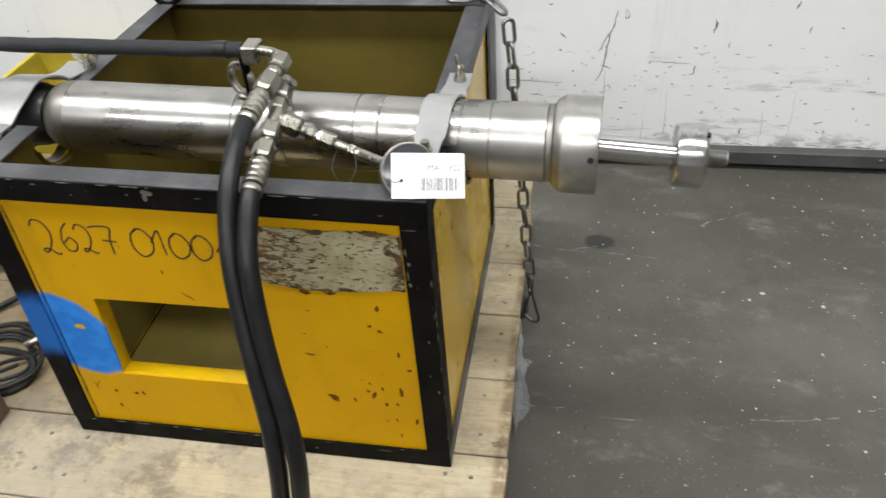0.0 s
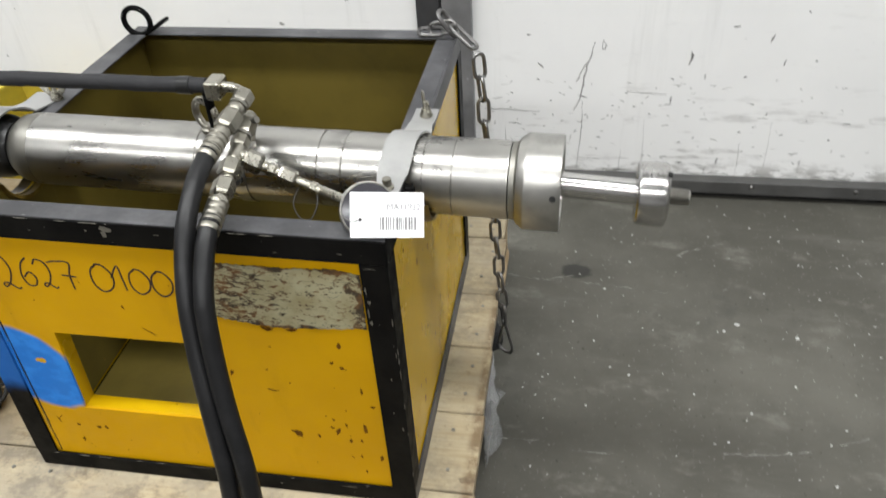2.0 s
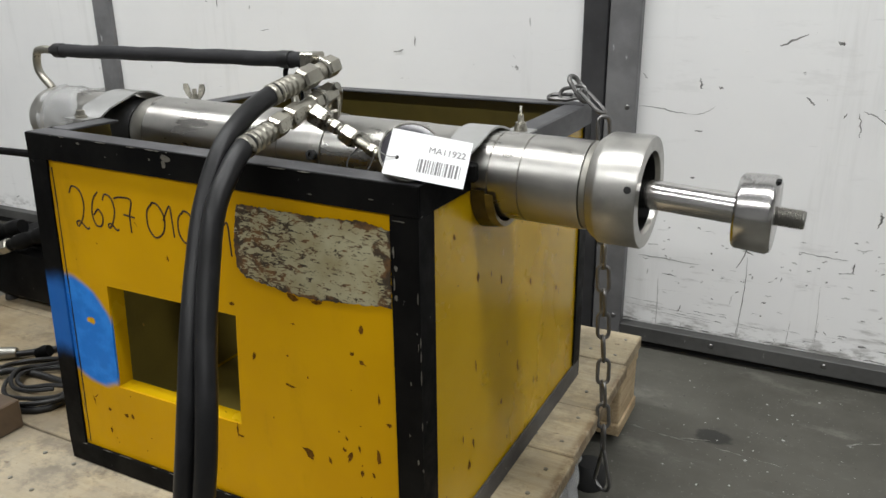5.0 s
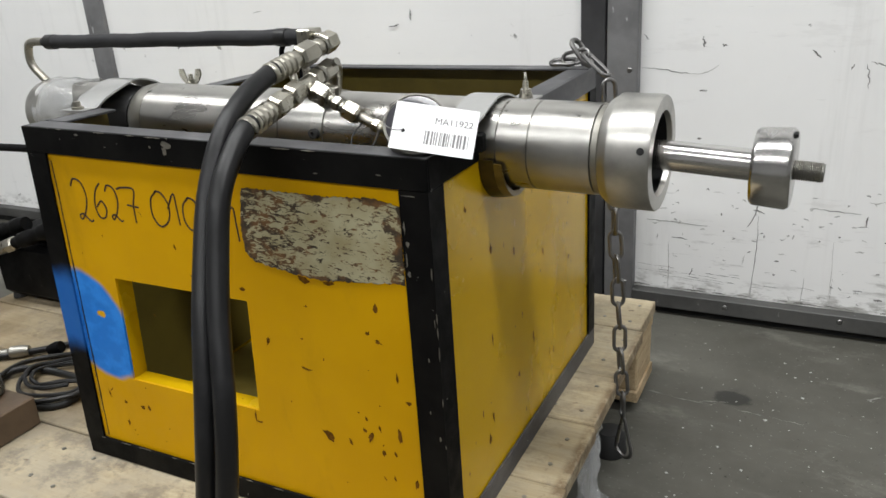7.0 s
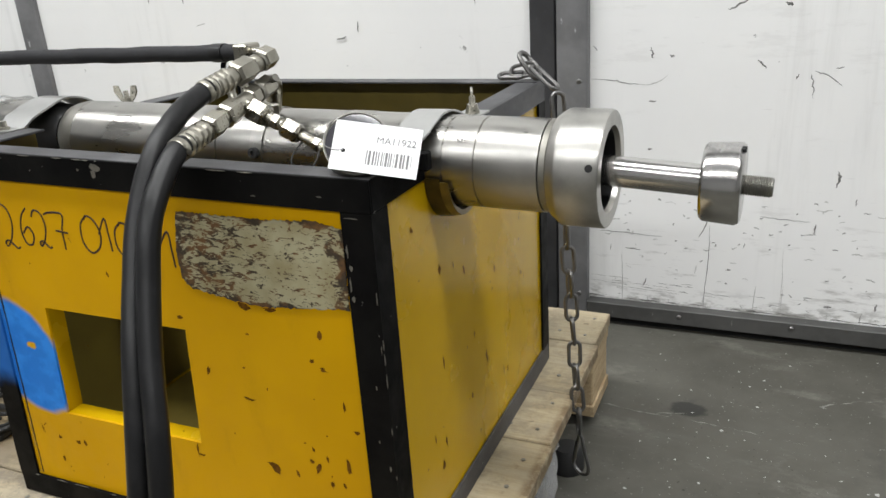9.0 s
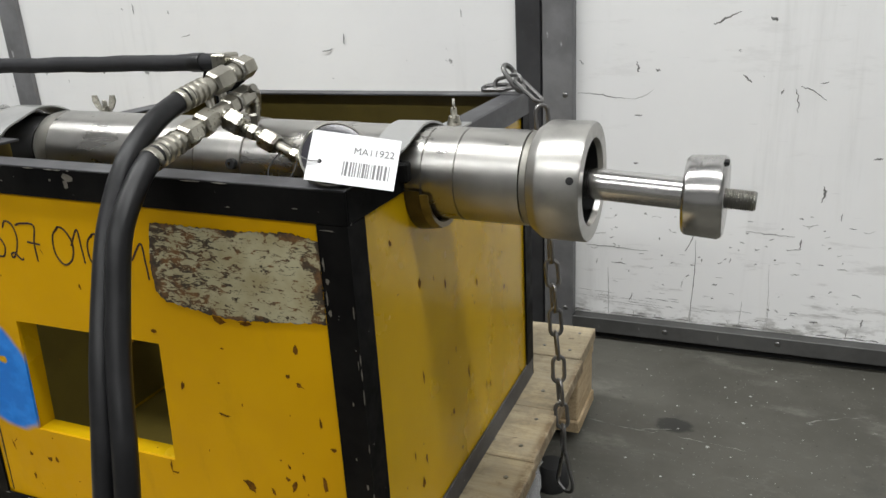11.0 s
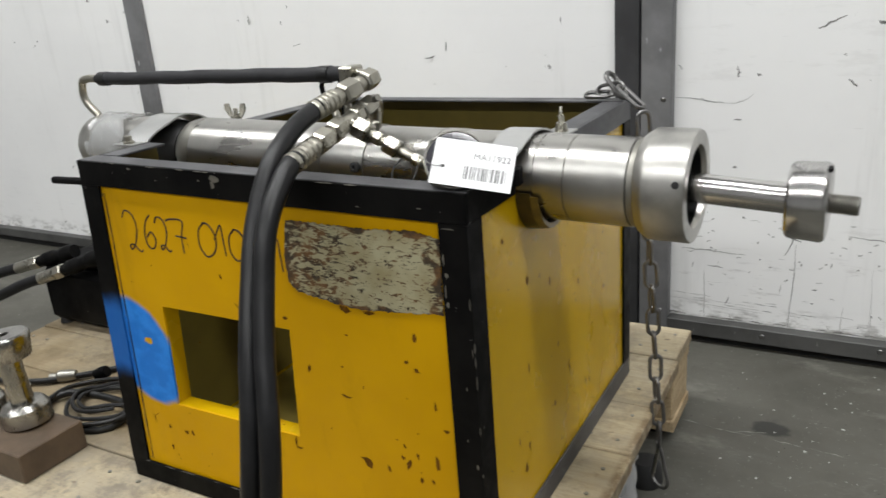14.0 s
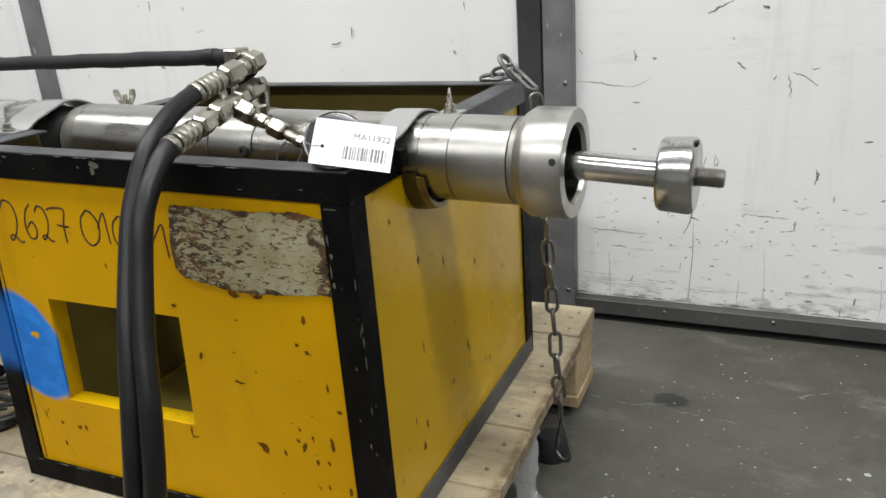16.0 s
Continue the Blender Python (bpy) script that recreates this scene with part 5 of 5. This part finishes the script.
ufer = (Vector(UA).lerp(Vector(UB), 0.70), Vector(UA).lerp(Vector(UB), 1.08))
LA, LB = (-0.182, 0.128, 0.679), (-0.171, -0.014, 0.652)      # lower line
chain_of((LA, LB), [(-0.06, 0.13, "hex", 0.021), (0.13, 0.155, "ring", 0.0105), (0.155, 0.27, "hex", 0.0200), (0.26, 0.43, "round", 0.0085), (0.43, 0.59, "hex", 0.0245), (0.59, 0.63, "round", 0.0085), (0.63, 0.79, "hex", 0.0235), (0.78, 0.85, "round", 0.008)])
lfer = (Vector(LA).lerp(Vector(LB), 0.83), Vector(LA).lerp(Vector(LB), 1.13))
part("elbow", swept([(-0.184, 0.128, 0.680), (-0.184, 0.142, 0.680), (-0.188, 0.150, 0.672), tuple(on_axis(-0.196, R + 0.006, 70))], 0.0085, 12, 6), M_ZINC, fit_set, "plated elbow into the port", True)
part("port_nut", hexnut(bmesh.new(), on_axis(-0.199, R + 0.004, 64), on_axis(-0.196, R + 0.018, 68), 0.022), M_ZINC, fit_set)
tee_p = Vector(LA).lerp(Vector(LB), 0.345)
part("tee_stub", turned(tee_p, Vector((-0.159, 0.081, 0.661)) - tee_p, [(0, 0), (0, 0.0075), (0.016, 0.0075), (0.016, 0)], 16), M_ZINC, fit_set, smooth=True)
BA, BB = (-0.170, 0.080, 0.6655), (-0.088, 0.080, 0.626)      # branch to the gauge
chain_of((BA, BB), [(0.0, 0.23, "hex", 0.0235), (0.23, 0.30, "round", 0.0065), (0.30, 0.40, "hex", 0.0155), (0.40, 0.45, "round", 0.006), (0.45, 0.66, "hex", 0.0205), (0.66, 0.84, "round", 0.0055), (0.84, 0.93, "hex", 0.0140), (0.93, 1.06, "round", 0.0062)])
part("bleed_screw", turned((-0.179, 0.128, 0.682), (0.8, -0.2, 0.4), [(0, 0.003), (0.010, 0.003), (0.011, 0.0042), (0.014, 0.0042), (0.014, 0)], 10), M_GROOVE, fit_set, smooth=True)

part("safety_wire", swept([(-0.112, 0.078, 0.634), (-0.116, 0.062, 0.622), (-0.108, 0.052, 0.610), (-0.096, 0.052, 0.608), (-0.090, 0.062, 0.618), (-0.092, 0.076, 0.628)], 0.0007, 6, 8), M_DARK, fit_set, "thin brown safety wire", True)


def hose(points, fer, label):
    h = thing("hydraulic_hose", label, "hose", tuple(points[-1]), "hydraulic hoses")
    path = smooth_path([fer[0].lerp(fer[1], 0.6), fer[1], *[Vector(p) for p in points]], 14)
    part("rubber_hose", sweep(bmesh.new(), path, 0.0101, 18), M_RUBBER, h, "black rubber hose", True)
    ferrule(fer[1], fer[0], 0.0114, h)
    return h


hose([(-0.195, 0.006, 0.673), (-0.193, -0.036, 0.646), (-0.187, -0.074, 0.600), (-0.176, -0.104, 0.55), (-0.162, -0.133, 0.50), (-0.151, -0.155, 0.45), (-0.147, -0.170, 0.40), (-0.150, -0.178, 0.35), (-0.155, -0.184, 0.30), (-0.162, -0.192, 0.24), (-0.170, -0.215, 0.190), (-0.185, -0.29, 0.1835), (-0.21, -0.40, 0.1835)], ufer, "black rubber hydraulic hose drooping over the crate front, dusty")
hose([(-0.168, -0.056, 0.631), (-0.163, -0.086, 0.600), (-0.155, -0.110, 0.55), (-0.143, -0.134, 0.50), (-0.129, -0.156, 0.45), (-0.124, -0.170, 0.40), (-0.127, -0.178, 0.35), (-0.132, -0.184, 0.30), (-0.138, -0.192, 0.24), (-0.143, -0.215, 0.190), (-0.155, -0.29, 0.1835), (-0.17, -0.40, 0.1835)], lfer, "black rubber hydraulic hose hanging beside its twin")

# ---- gauge and tag ----
tag = thing("paper_tag", "white card tag with a printed number and barcode, tied with wire", "tag", (0.0, 0.0, 0.63))
t0, t1, t2 = Vector((-0.0355, 0.020, 0.6690)), Vector((0.0345, 0.044, 0.6560)), Vector((-0.0315, -0.008, 0.6330))
tx, ty = (t1 - t0), (t2 - t0)
ty = ty - tx * (ty.dot(tx) / tx.length_squared)
tn = tx.cross(ty).normalized()
if tn.y > 0:
    tn = -tn


def on_tag(u, v, h=0.0):
    return t0 + tx * u + ty * v + tn * h


gauge = thing("pressure_gauge", "round steel pressure gauge with dark glass behind a paper tag", "gauge", (-0.052, 0.07, 0.615))
gc, gd = on_tag(0.26, 0.38, -0.010), tn
part("case", turned(gc - gd * 0.022, gd, [(0, 0), (0, 0.026), (0.003, 0.0285), (0.020, 0.0285), (0.022, 0.0292), (0.027, 0.0292), (0.0275, 0.0280), (0.026, 0.0277), (0.026, 0)], 40), M_GROOVE, gauge, "steel gauge case", True)
part("glass", turned(gc + gd * 0.0045, gd, [(0, 0.0272), (0.001, 0.0268), (0.0022, 0.018), (0.0026, 0)], 36), M_GLASS, gauge, "dark reflecting glass", True)
stem_a = Vector((-0.088, 0.080, 0.6265))
stem_d = gc - gd * 0.014 - stem_a
stem_n = stem_d.length - 0.026
part("stem", turned(stem_a, stem_d, [(0, 0), (0, 0.0062), (stem_n, 0.0062), (stem_n, 0)], 14), M_ZINC, gauge, smooth=True)


def tag_quad(bm, u0, u1, v0, v1, h0, h1):
    lo = [bm.verts.new(on_tag(u, v, h0)) for u, v in ((u0, v0), (u1, v0), (u1, v1), (u0, v1))]
    hi = [bm.verts.new(on_tag(u, v, h1)) for u, v in ((u0, v0), (u1, v0), (u1, v1), (u0, v1))]
    bm.faces.new(lo[::-1])
    bm.faces.new(hi)
    for k in range(4):
        bm.faces.new((lo[k], lo[(k + 1) % 4], hi[(k + 1) % 4], hi[k]))


bm = bmesh.new()
tag_quad(bm, 0, 1, 0, 1, -0.0006, 0.0)
part("card", bm, M_TAG, tag)
u = 0.40
bars = random.Random(21)
while u < 0.93:
    w = bars.choice((0.008, 0.014, 0.020, 0.026))
    bm = bmesh.new()
    tag_quad(bm, u, u + w, 0.545, 0.83, 0.0001, 0.0003)
    part("barcode_bar", bm, M_PRINT, tag)
    u += w + bars.choice((0.010, 0.014, 0.022))
part("eyelet", turned(on_tag(0.135, 0.605, -0.0003), tn, [(0, 0.0018), (0.0006, 0.0018), (0.0007, 0)], 14), M_GAP, tag, "dark punched hole")
curve = bpy.data.curves.new("tag_number", "FONT")
curve.body, curve.size, curve.extrude, curve.align_x = "MA11922", 0.0088, 0.00012, "LEFT"
txt = new("tag_number", curve)
bpy.context.view_layer.update()
me = bpy.data.meshes.new_from_object(txt)
bpy.data.objects.remove(txt)
bm = bmesh.new()
bm.from_mesh(me)
ex, ey = tx.normalized(), -ty.normalized()
place = Matrix.Translation(on_tag(0.49, 0.385, 0.0003)) @ Matrix((ex, ey, tn)).transposed().to_4x4()
bmesh.ops.transform(bm, matrix=place, verts=bm.verts[:])
part("tag_number", bm, M_PRINT, tag, "printed grey number")
part("tie_wire", swept([on_tag(0.135, 0.605, 0.0008), on_tag(0.02, 0.64, 0.003), on_tag(-0.10, 0.50, 0.0), on_tag(-0.09, 0.10, -0.004), on_tag(0.06, -0.16, -0.008), on_tag(0.26, -0.14, -0.012), on_tag(0.30, 0.1, -0.014)], 0.0005, 6, 8), M_CHAIN, tag, "thin bent wire", True)

# ---- chain ----
HOOK_X = 0.006
chain = thing("steel_chain", "galvanised steel chain with snap hook hanging from the crate corner", "chain", (0.0, 0.50, TOP))


def link(c, along, flat, length=0.0445, width=0.0225, wire=0.0029):
    a, f = along.normalized(), flat
    f = (f - a * f.dot(a)).normalized()
    h, r = length / 2 - wire - (width / 2 - wire), width / 2 - wire
    pts = []
    for k in range(9):
        q = -math.pi / 2 + math.pi * k / 8
        pts.append(c + a * (h + r * math.cos(q)) + f * r * math.sin(q))
    for k in range(9):
        q = math.pi / 2 + math.pi * k / 8
        pts.append(c + a * (-h + r * math.cos(q)) + f * r * math.sin(q))
    part("link", sweep(bmesh.new(), pts, wire, 8, True), M_CHAIN, chain, smooth=True)


drape = [Vector((-0.040, 0.508, 0.631)), Vector((-0.022, 0.506, 0.638)), Vector((0.008, 0.496, 0.637)), Vector((0.030, 0.478, 0.612))]
link(drape[0], Vector((1, 0, 0.05)), Vector((0, 1, 0.3)))
link(drape[1], Vector((1, -0.1, 0.25)), Vector((0, 0.3, 1)), 0.046)
link(Vector((-0.014, 0.508, 0.644)), Vector((-0.6, 0.1, 0.8)), Vector((0.15, 0.9, 0.1)), 0.050, 0.028, 0.0036)
link(Vector((0.012, 0.492, 0.630)), Vector((0.75, -0.35, -0.55)), Vector((0.3, 0.9, 0.0)), 0.056)
n_links = 14
top_c, low_c = Vector((0.037, 0.470, 0.594)), Vector((0.0755, 0.425, 0.136))
for k in range(n_links):
    c = top_c.lerp(low_c, k / (n_links - 1))
    twist = 0.5 + 0.12 * math.sin(k * 1.9) + (math.pi / 2 if k % 2 else 0.0)
    link(c, (low_c - top_c) + Vector((0.02 * math.sin(k * 2.3), 0.02 * math.cos(k * 1.7), 0)), Vector((math.cos(twist), math.sin(twist), 0)))
hook_pts = [Vector((0.071, 0.425, 0.115)), Vector((0.0745, 0.423, 0.108)), Vector((0.0800, 0.420, 0.085)), Vector((0.0860, 0.416, 0.064)), Vector((0.0830, 0.418, 0.050)), Vector((0.073, 0.424, 0.045)), Vector((0.0610, 0.431, 0.052)), Vector((0.0600, 0.432, 0.064)), Vector((0.0665, 0.428, 0.100))]
part("snap_hook", sweep(bmesh.new(), smooth_path([p + Vector((HOOK_X, 0, 0)) for p in hook_pts], 5), 0.0027, 8), M_CHAIN, chain, "steel snap hook", True)
part("hook_gate", swept([(0.0750, 0.4262, 0.113), (0.0715, 0.4285, 0.092), (0.0675, 0.431, 0.064)], 0.0023, 8, 4), M_ZINC, chain, smooth=True)

# ---- other things on the pallet ----
block = thing("steel_block", "rusty brown rectangular steel block on the pallet", "steel block", (-0.84, -0.01, DECK))
part("body", boxed(-0.99, -0.692, -0.083, 0.022, DECK + 0.0004, DECK + 0.046, bevel=0.002), M_BLOCK, block)


def spool(cx, cy, tilt):
    t = thing("steel_spool", "turned bright steel spool with wide flanges standing on the block", "spool", (cx, cy, DECK + 0.044), "steel spools")
    o, d = (cx, cy, DECK + 0.0466), (tilt, 0, 1)
    part("lower_flange", turned(o, d, [(0, 0), (0, 0.0335), (0.0015, 0.0350), (0.025, 0.0350), (0.0262, 0.0340), (0.0325, 0.0300), (0.034, 0.0280), (0.034, 0.0180), (0.034, 0)], 40), M_SPOOL, t, smooth=True)
    part("shaft", turned(o, d, [(0.0345, 0), (0.0345, 0.0165), (0.104, 0.0165), (0.104, 0)], 32), M_SPOOL, t, smooth=True)
    part("upper_flange", turned(o, d, [(0.1045, 0), (0.1045, 0.0325), (0.106, 0.0340), (0.1375, 0.0385), (0.1405, 0.0375), (0.1425, 0.0350), (0.1425, 0.0115), (0.1415, 0.0105), (0.130, 0.0105), (0.130, 0)], 40), M_SPOOL, t, smooth=True)
    return t


spool(-0.768, -0.012, -0.10)
spool(-0.858, -0.026, -0.08)

pump = thing("hydraulic_pump", "black hydraulic pump unit with couplings standing on the pallet", "pump", (-1.02, 0.39, DECK))
part("housing", boxed(-1.185, -0.86, 0.318, 0.47, DECK + 0.012, DECK + 0.130, bevel=0.012), M_MACHINE, pump, "black painted housing")
part("top_cover", boxed(-1.15, -0.90, 0.335, 0.455, DECK + 0.1305, DECK + 0.150, bevel=0.008), M_MACHINE, pump)
for fx in (-1.165, -0.89):
    for fy in (0.34, 0.45):
        part("foot", turned((fx, fy, DECK + 0.0005), (0, 0, 1), [(0, 0), (0, 0.014), (0.0125, 0.012), (0.0125, 0)], 14), M_DARK, pump, smooth=True)


def coupling(a, b, label):
    a, b = Vector(a), Vector(b)
    d = (b - a).normalized()
    c = part("coupling", turned(a, d, [(0, 0), (0, 0.014), (0.012, 0.0165), (0.03, 0.0165), (0.034, 0.0135), (0.055, 0.0135), (0.058, 0.0155), (0.085, 0.0155), (0.09, 0.012), (0.105, 0.011), (0.105, 0)], 24), M_MACHINE, pump, label, True)
    part("coupling_nut", hexnut(bmesh.new(), a + d * 0.105, a + d * 0.128, 0.026), M_ZINC, c)
    ferr = [(0, 0), (0, 0.012)] + [v for k in range(4) for v in ((0.006 + k * 0.009, 0.0128), (0.010 + k * 0.009, 0.0115))] + [(0.044, 0.0128), (0.046, 0.010), (0.046, 0)]
    part("ferrule", turned(a + d * 0.129, d, ferr, 20), M_ZINC, c, smooth=True)
    return a + d * 0.17, d


for a, b, far in (((-1.10, 0.350, 0.335), (-1.28, 0.32, 0.285), (-1.75, 0.18, 0.06)), ((-0.985, 0.325, 0.345), (-1.162, 0.29, 0.285), (-1.60, 0.16, 0.04))):
    p, d = coupling(a, b, "black quick coupling")
    hz = thing("pump_hose", "black rubber hose leading away from the pump", "hose", tuple(p), "pump hoses")
    part("rubber_hose", swept([p - d * 0.01, p + d * 0.08, p + d * 0.25 + Vector((0, 0, -0.02)), Vector(far), Vector(far) + Vector((-0.6, -0.3, 0)) * 0.6 + Vector((0, 0, 0.013 - far[2]))], 0.0115, 14, 10), M_RUBBER, hz, smooth=True)

coil = thing("cable_coil", "loose coil of thin black cable lying on the pallet", "cable coil", (-0.80, 0.11, DECK))
turns = random.Random(5)
pts = []
for k in range(5 * 18):
    a = 2 * math.pi * k / 18
    r = 0.074 + 0.012 * math.sin(k * 0.21) + turns.uniform(-0.002, 0.002) - 0.018 * (k // 18 % 3)
    pts.append(Vector((-0.775 + r * 1.18 * math.cos(a + 0.3), 0.115 + r * 0.95 * math.sin(a + 0.3), DECK + 0.0042 + 0.0022 * (k / 18) + 0.004 * abs(math.sin(a * 1.5)))))
part("cable", sweep(bmesh.new(), smooth_path(pts[::2], 4), 0.0036, 8), M_CABLE, coil, smooth=True)
pts2 = [Vector((-0.78 + 0.088 * math.cos(a), 0.085 + 0.050 * math.sin(a), DECK + 0.0075 + 0.004 * math.sin(3 * a))) for a in [2 * math.pi * k / 20 for k in range(20)]]
part("thick_loop", sweep(bmesh.new(), pts2, 0.0062, 10, True), M_CABLE, coil, smooth=True)
part("connector", turned((-0.728, 0.135, DECK + 0.022), (0.7, 0.4, 0.2), [(0, 0), (0, 0.006), (0.010, 0.0065), (0.012, 0.005), (0.026, 0.005), (0.026, 0)], 14), M_ZINC, coil, "bright metal plug", True)

lead = thing("power_cable", "brown-black cable with a plug lying across the pallet", "cable", (-0.9, 0.2, DECK))
part("cable", swept([(-0.70, 0.34, DECK + 0.05), (-0.76, 0.30, DECK + 0.03), (-0.84, 0.235, DECK + 0.008), (-0.90, 0.165, DECK + 0.008), (-0.96, 0.12, DECK + 0.008), (-1.08, 0.085, DECK + 0.008), (-1.3, 0.04, DECK + 0.006), (-1.5, -0.02, 0.06), (-1.7, -0.10, 0.008)], 0.0055, 10, 10), M_RUBBER, lead, smooth=True)
part("plug", turned((-0.902, 0.163, DECK + 0.011), (-0.8, -0.55, 0), [(0, 0), (0, 0.009), (0.012, 0.011), (0.030, 0.011), (0.034, 0.007), (0.046, 0.007), (0.046, 0)], 16), M_GROOVE, lead, "dull metal plug", True)
part("plug_cap", turned((-0.862, 0.175, DECK + 0.012), (0.8, 0.3, 0.3), [(0, 0), (0, 0.010), (0.016, 0.012), (0.024, 0.010), (0.024, 0)], 14), M_MACHINE, lead, smooth=True)

bin_box = thing("plastic_bin", "yellow plastic bin on the floor behind the pallet", "bin", (-1.03, 0.86, 0))
bm = bmesh.new()
lo, hi = (-1.14, -0.93, 0.79, 0.95), (-1.18, -0.89, 0.76, 0.98)
a = [bm.verts.new(c) for c in ((lo[0], lo[2], 0.001), (lo[1], lo[2], 0.001), (lo[1], lo[3], 0.001), (lo[0], lo[3], 0.001))]
b = [bm.verts.new(c) for c in ((hi[0], hi[2], 0.30), (hi[1], hi[2], 0.30), (hi[1], hi[3], 0.30), (hi[0], hi[3], 0.30))]
bm.faces.new(a)
for k in range(4):
    bm.faces.new((a[k], a[(k + 1) % 4], b[(k + 1) % 4], b[k]))
bmesh.ops.solidify(bm, geom=bm.faces[:], thickness=0.004)
part("tub", bm, M_BIN, bin_box)
for x0, x1, y0, y1 in ((-1.192, -0.878, 0.748, 0.760), (-1.192, -0.878, 0.980, 0.992), (-1.192, -1.181, 0.7605, 0.9795), (-0.889, -0.878, 0.7605, 0.9795)):
    part("rim", boxed(x0, x1, y0, y1, 0.282, 0.302, bevel=0.003), M_BIN, bin_box)

# grit on the floor and the deck
bm = bmesh.new()
grit = random.Random(12)
for k in range(420):
    gx, gy = grit.uniform(0.1, 1.3), grit.uniform(-0.7, 1.0)
    r = grit.uniform(0.0008, 0.0028) if grit.random() < 0.93 else grit.uniform(0.003, 0.005)
    n = grit.choice((4, 5, 6))
    base_ring = [bm.verts.new((gx + r * math.cos(2 * math.pi * q / n) * grit.uniform(0.6, 1.4), gy + r * math.sin(2 * math.pi * q / n) * grit.uniform(0.6, 1.4), 0.0002)) for q in range(n)]
    tip = bm.verts.new((gx, gy, r * 0.35))
    for q in range(n):
        bm.faces.new((base_ring[q], base_ring[(q + 1) % n], tip))
g = part("floor_grit", bm, M_DUST, None)
tagged(g, "pale grit and paint flakes scattered on the floor", "grit", kind="stuff")
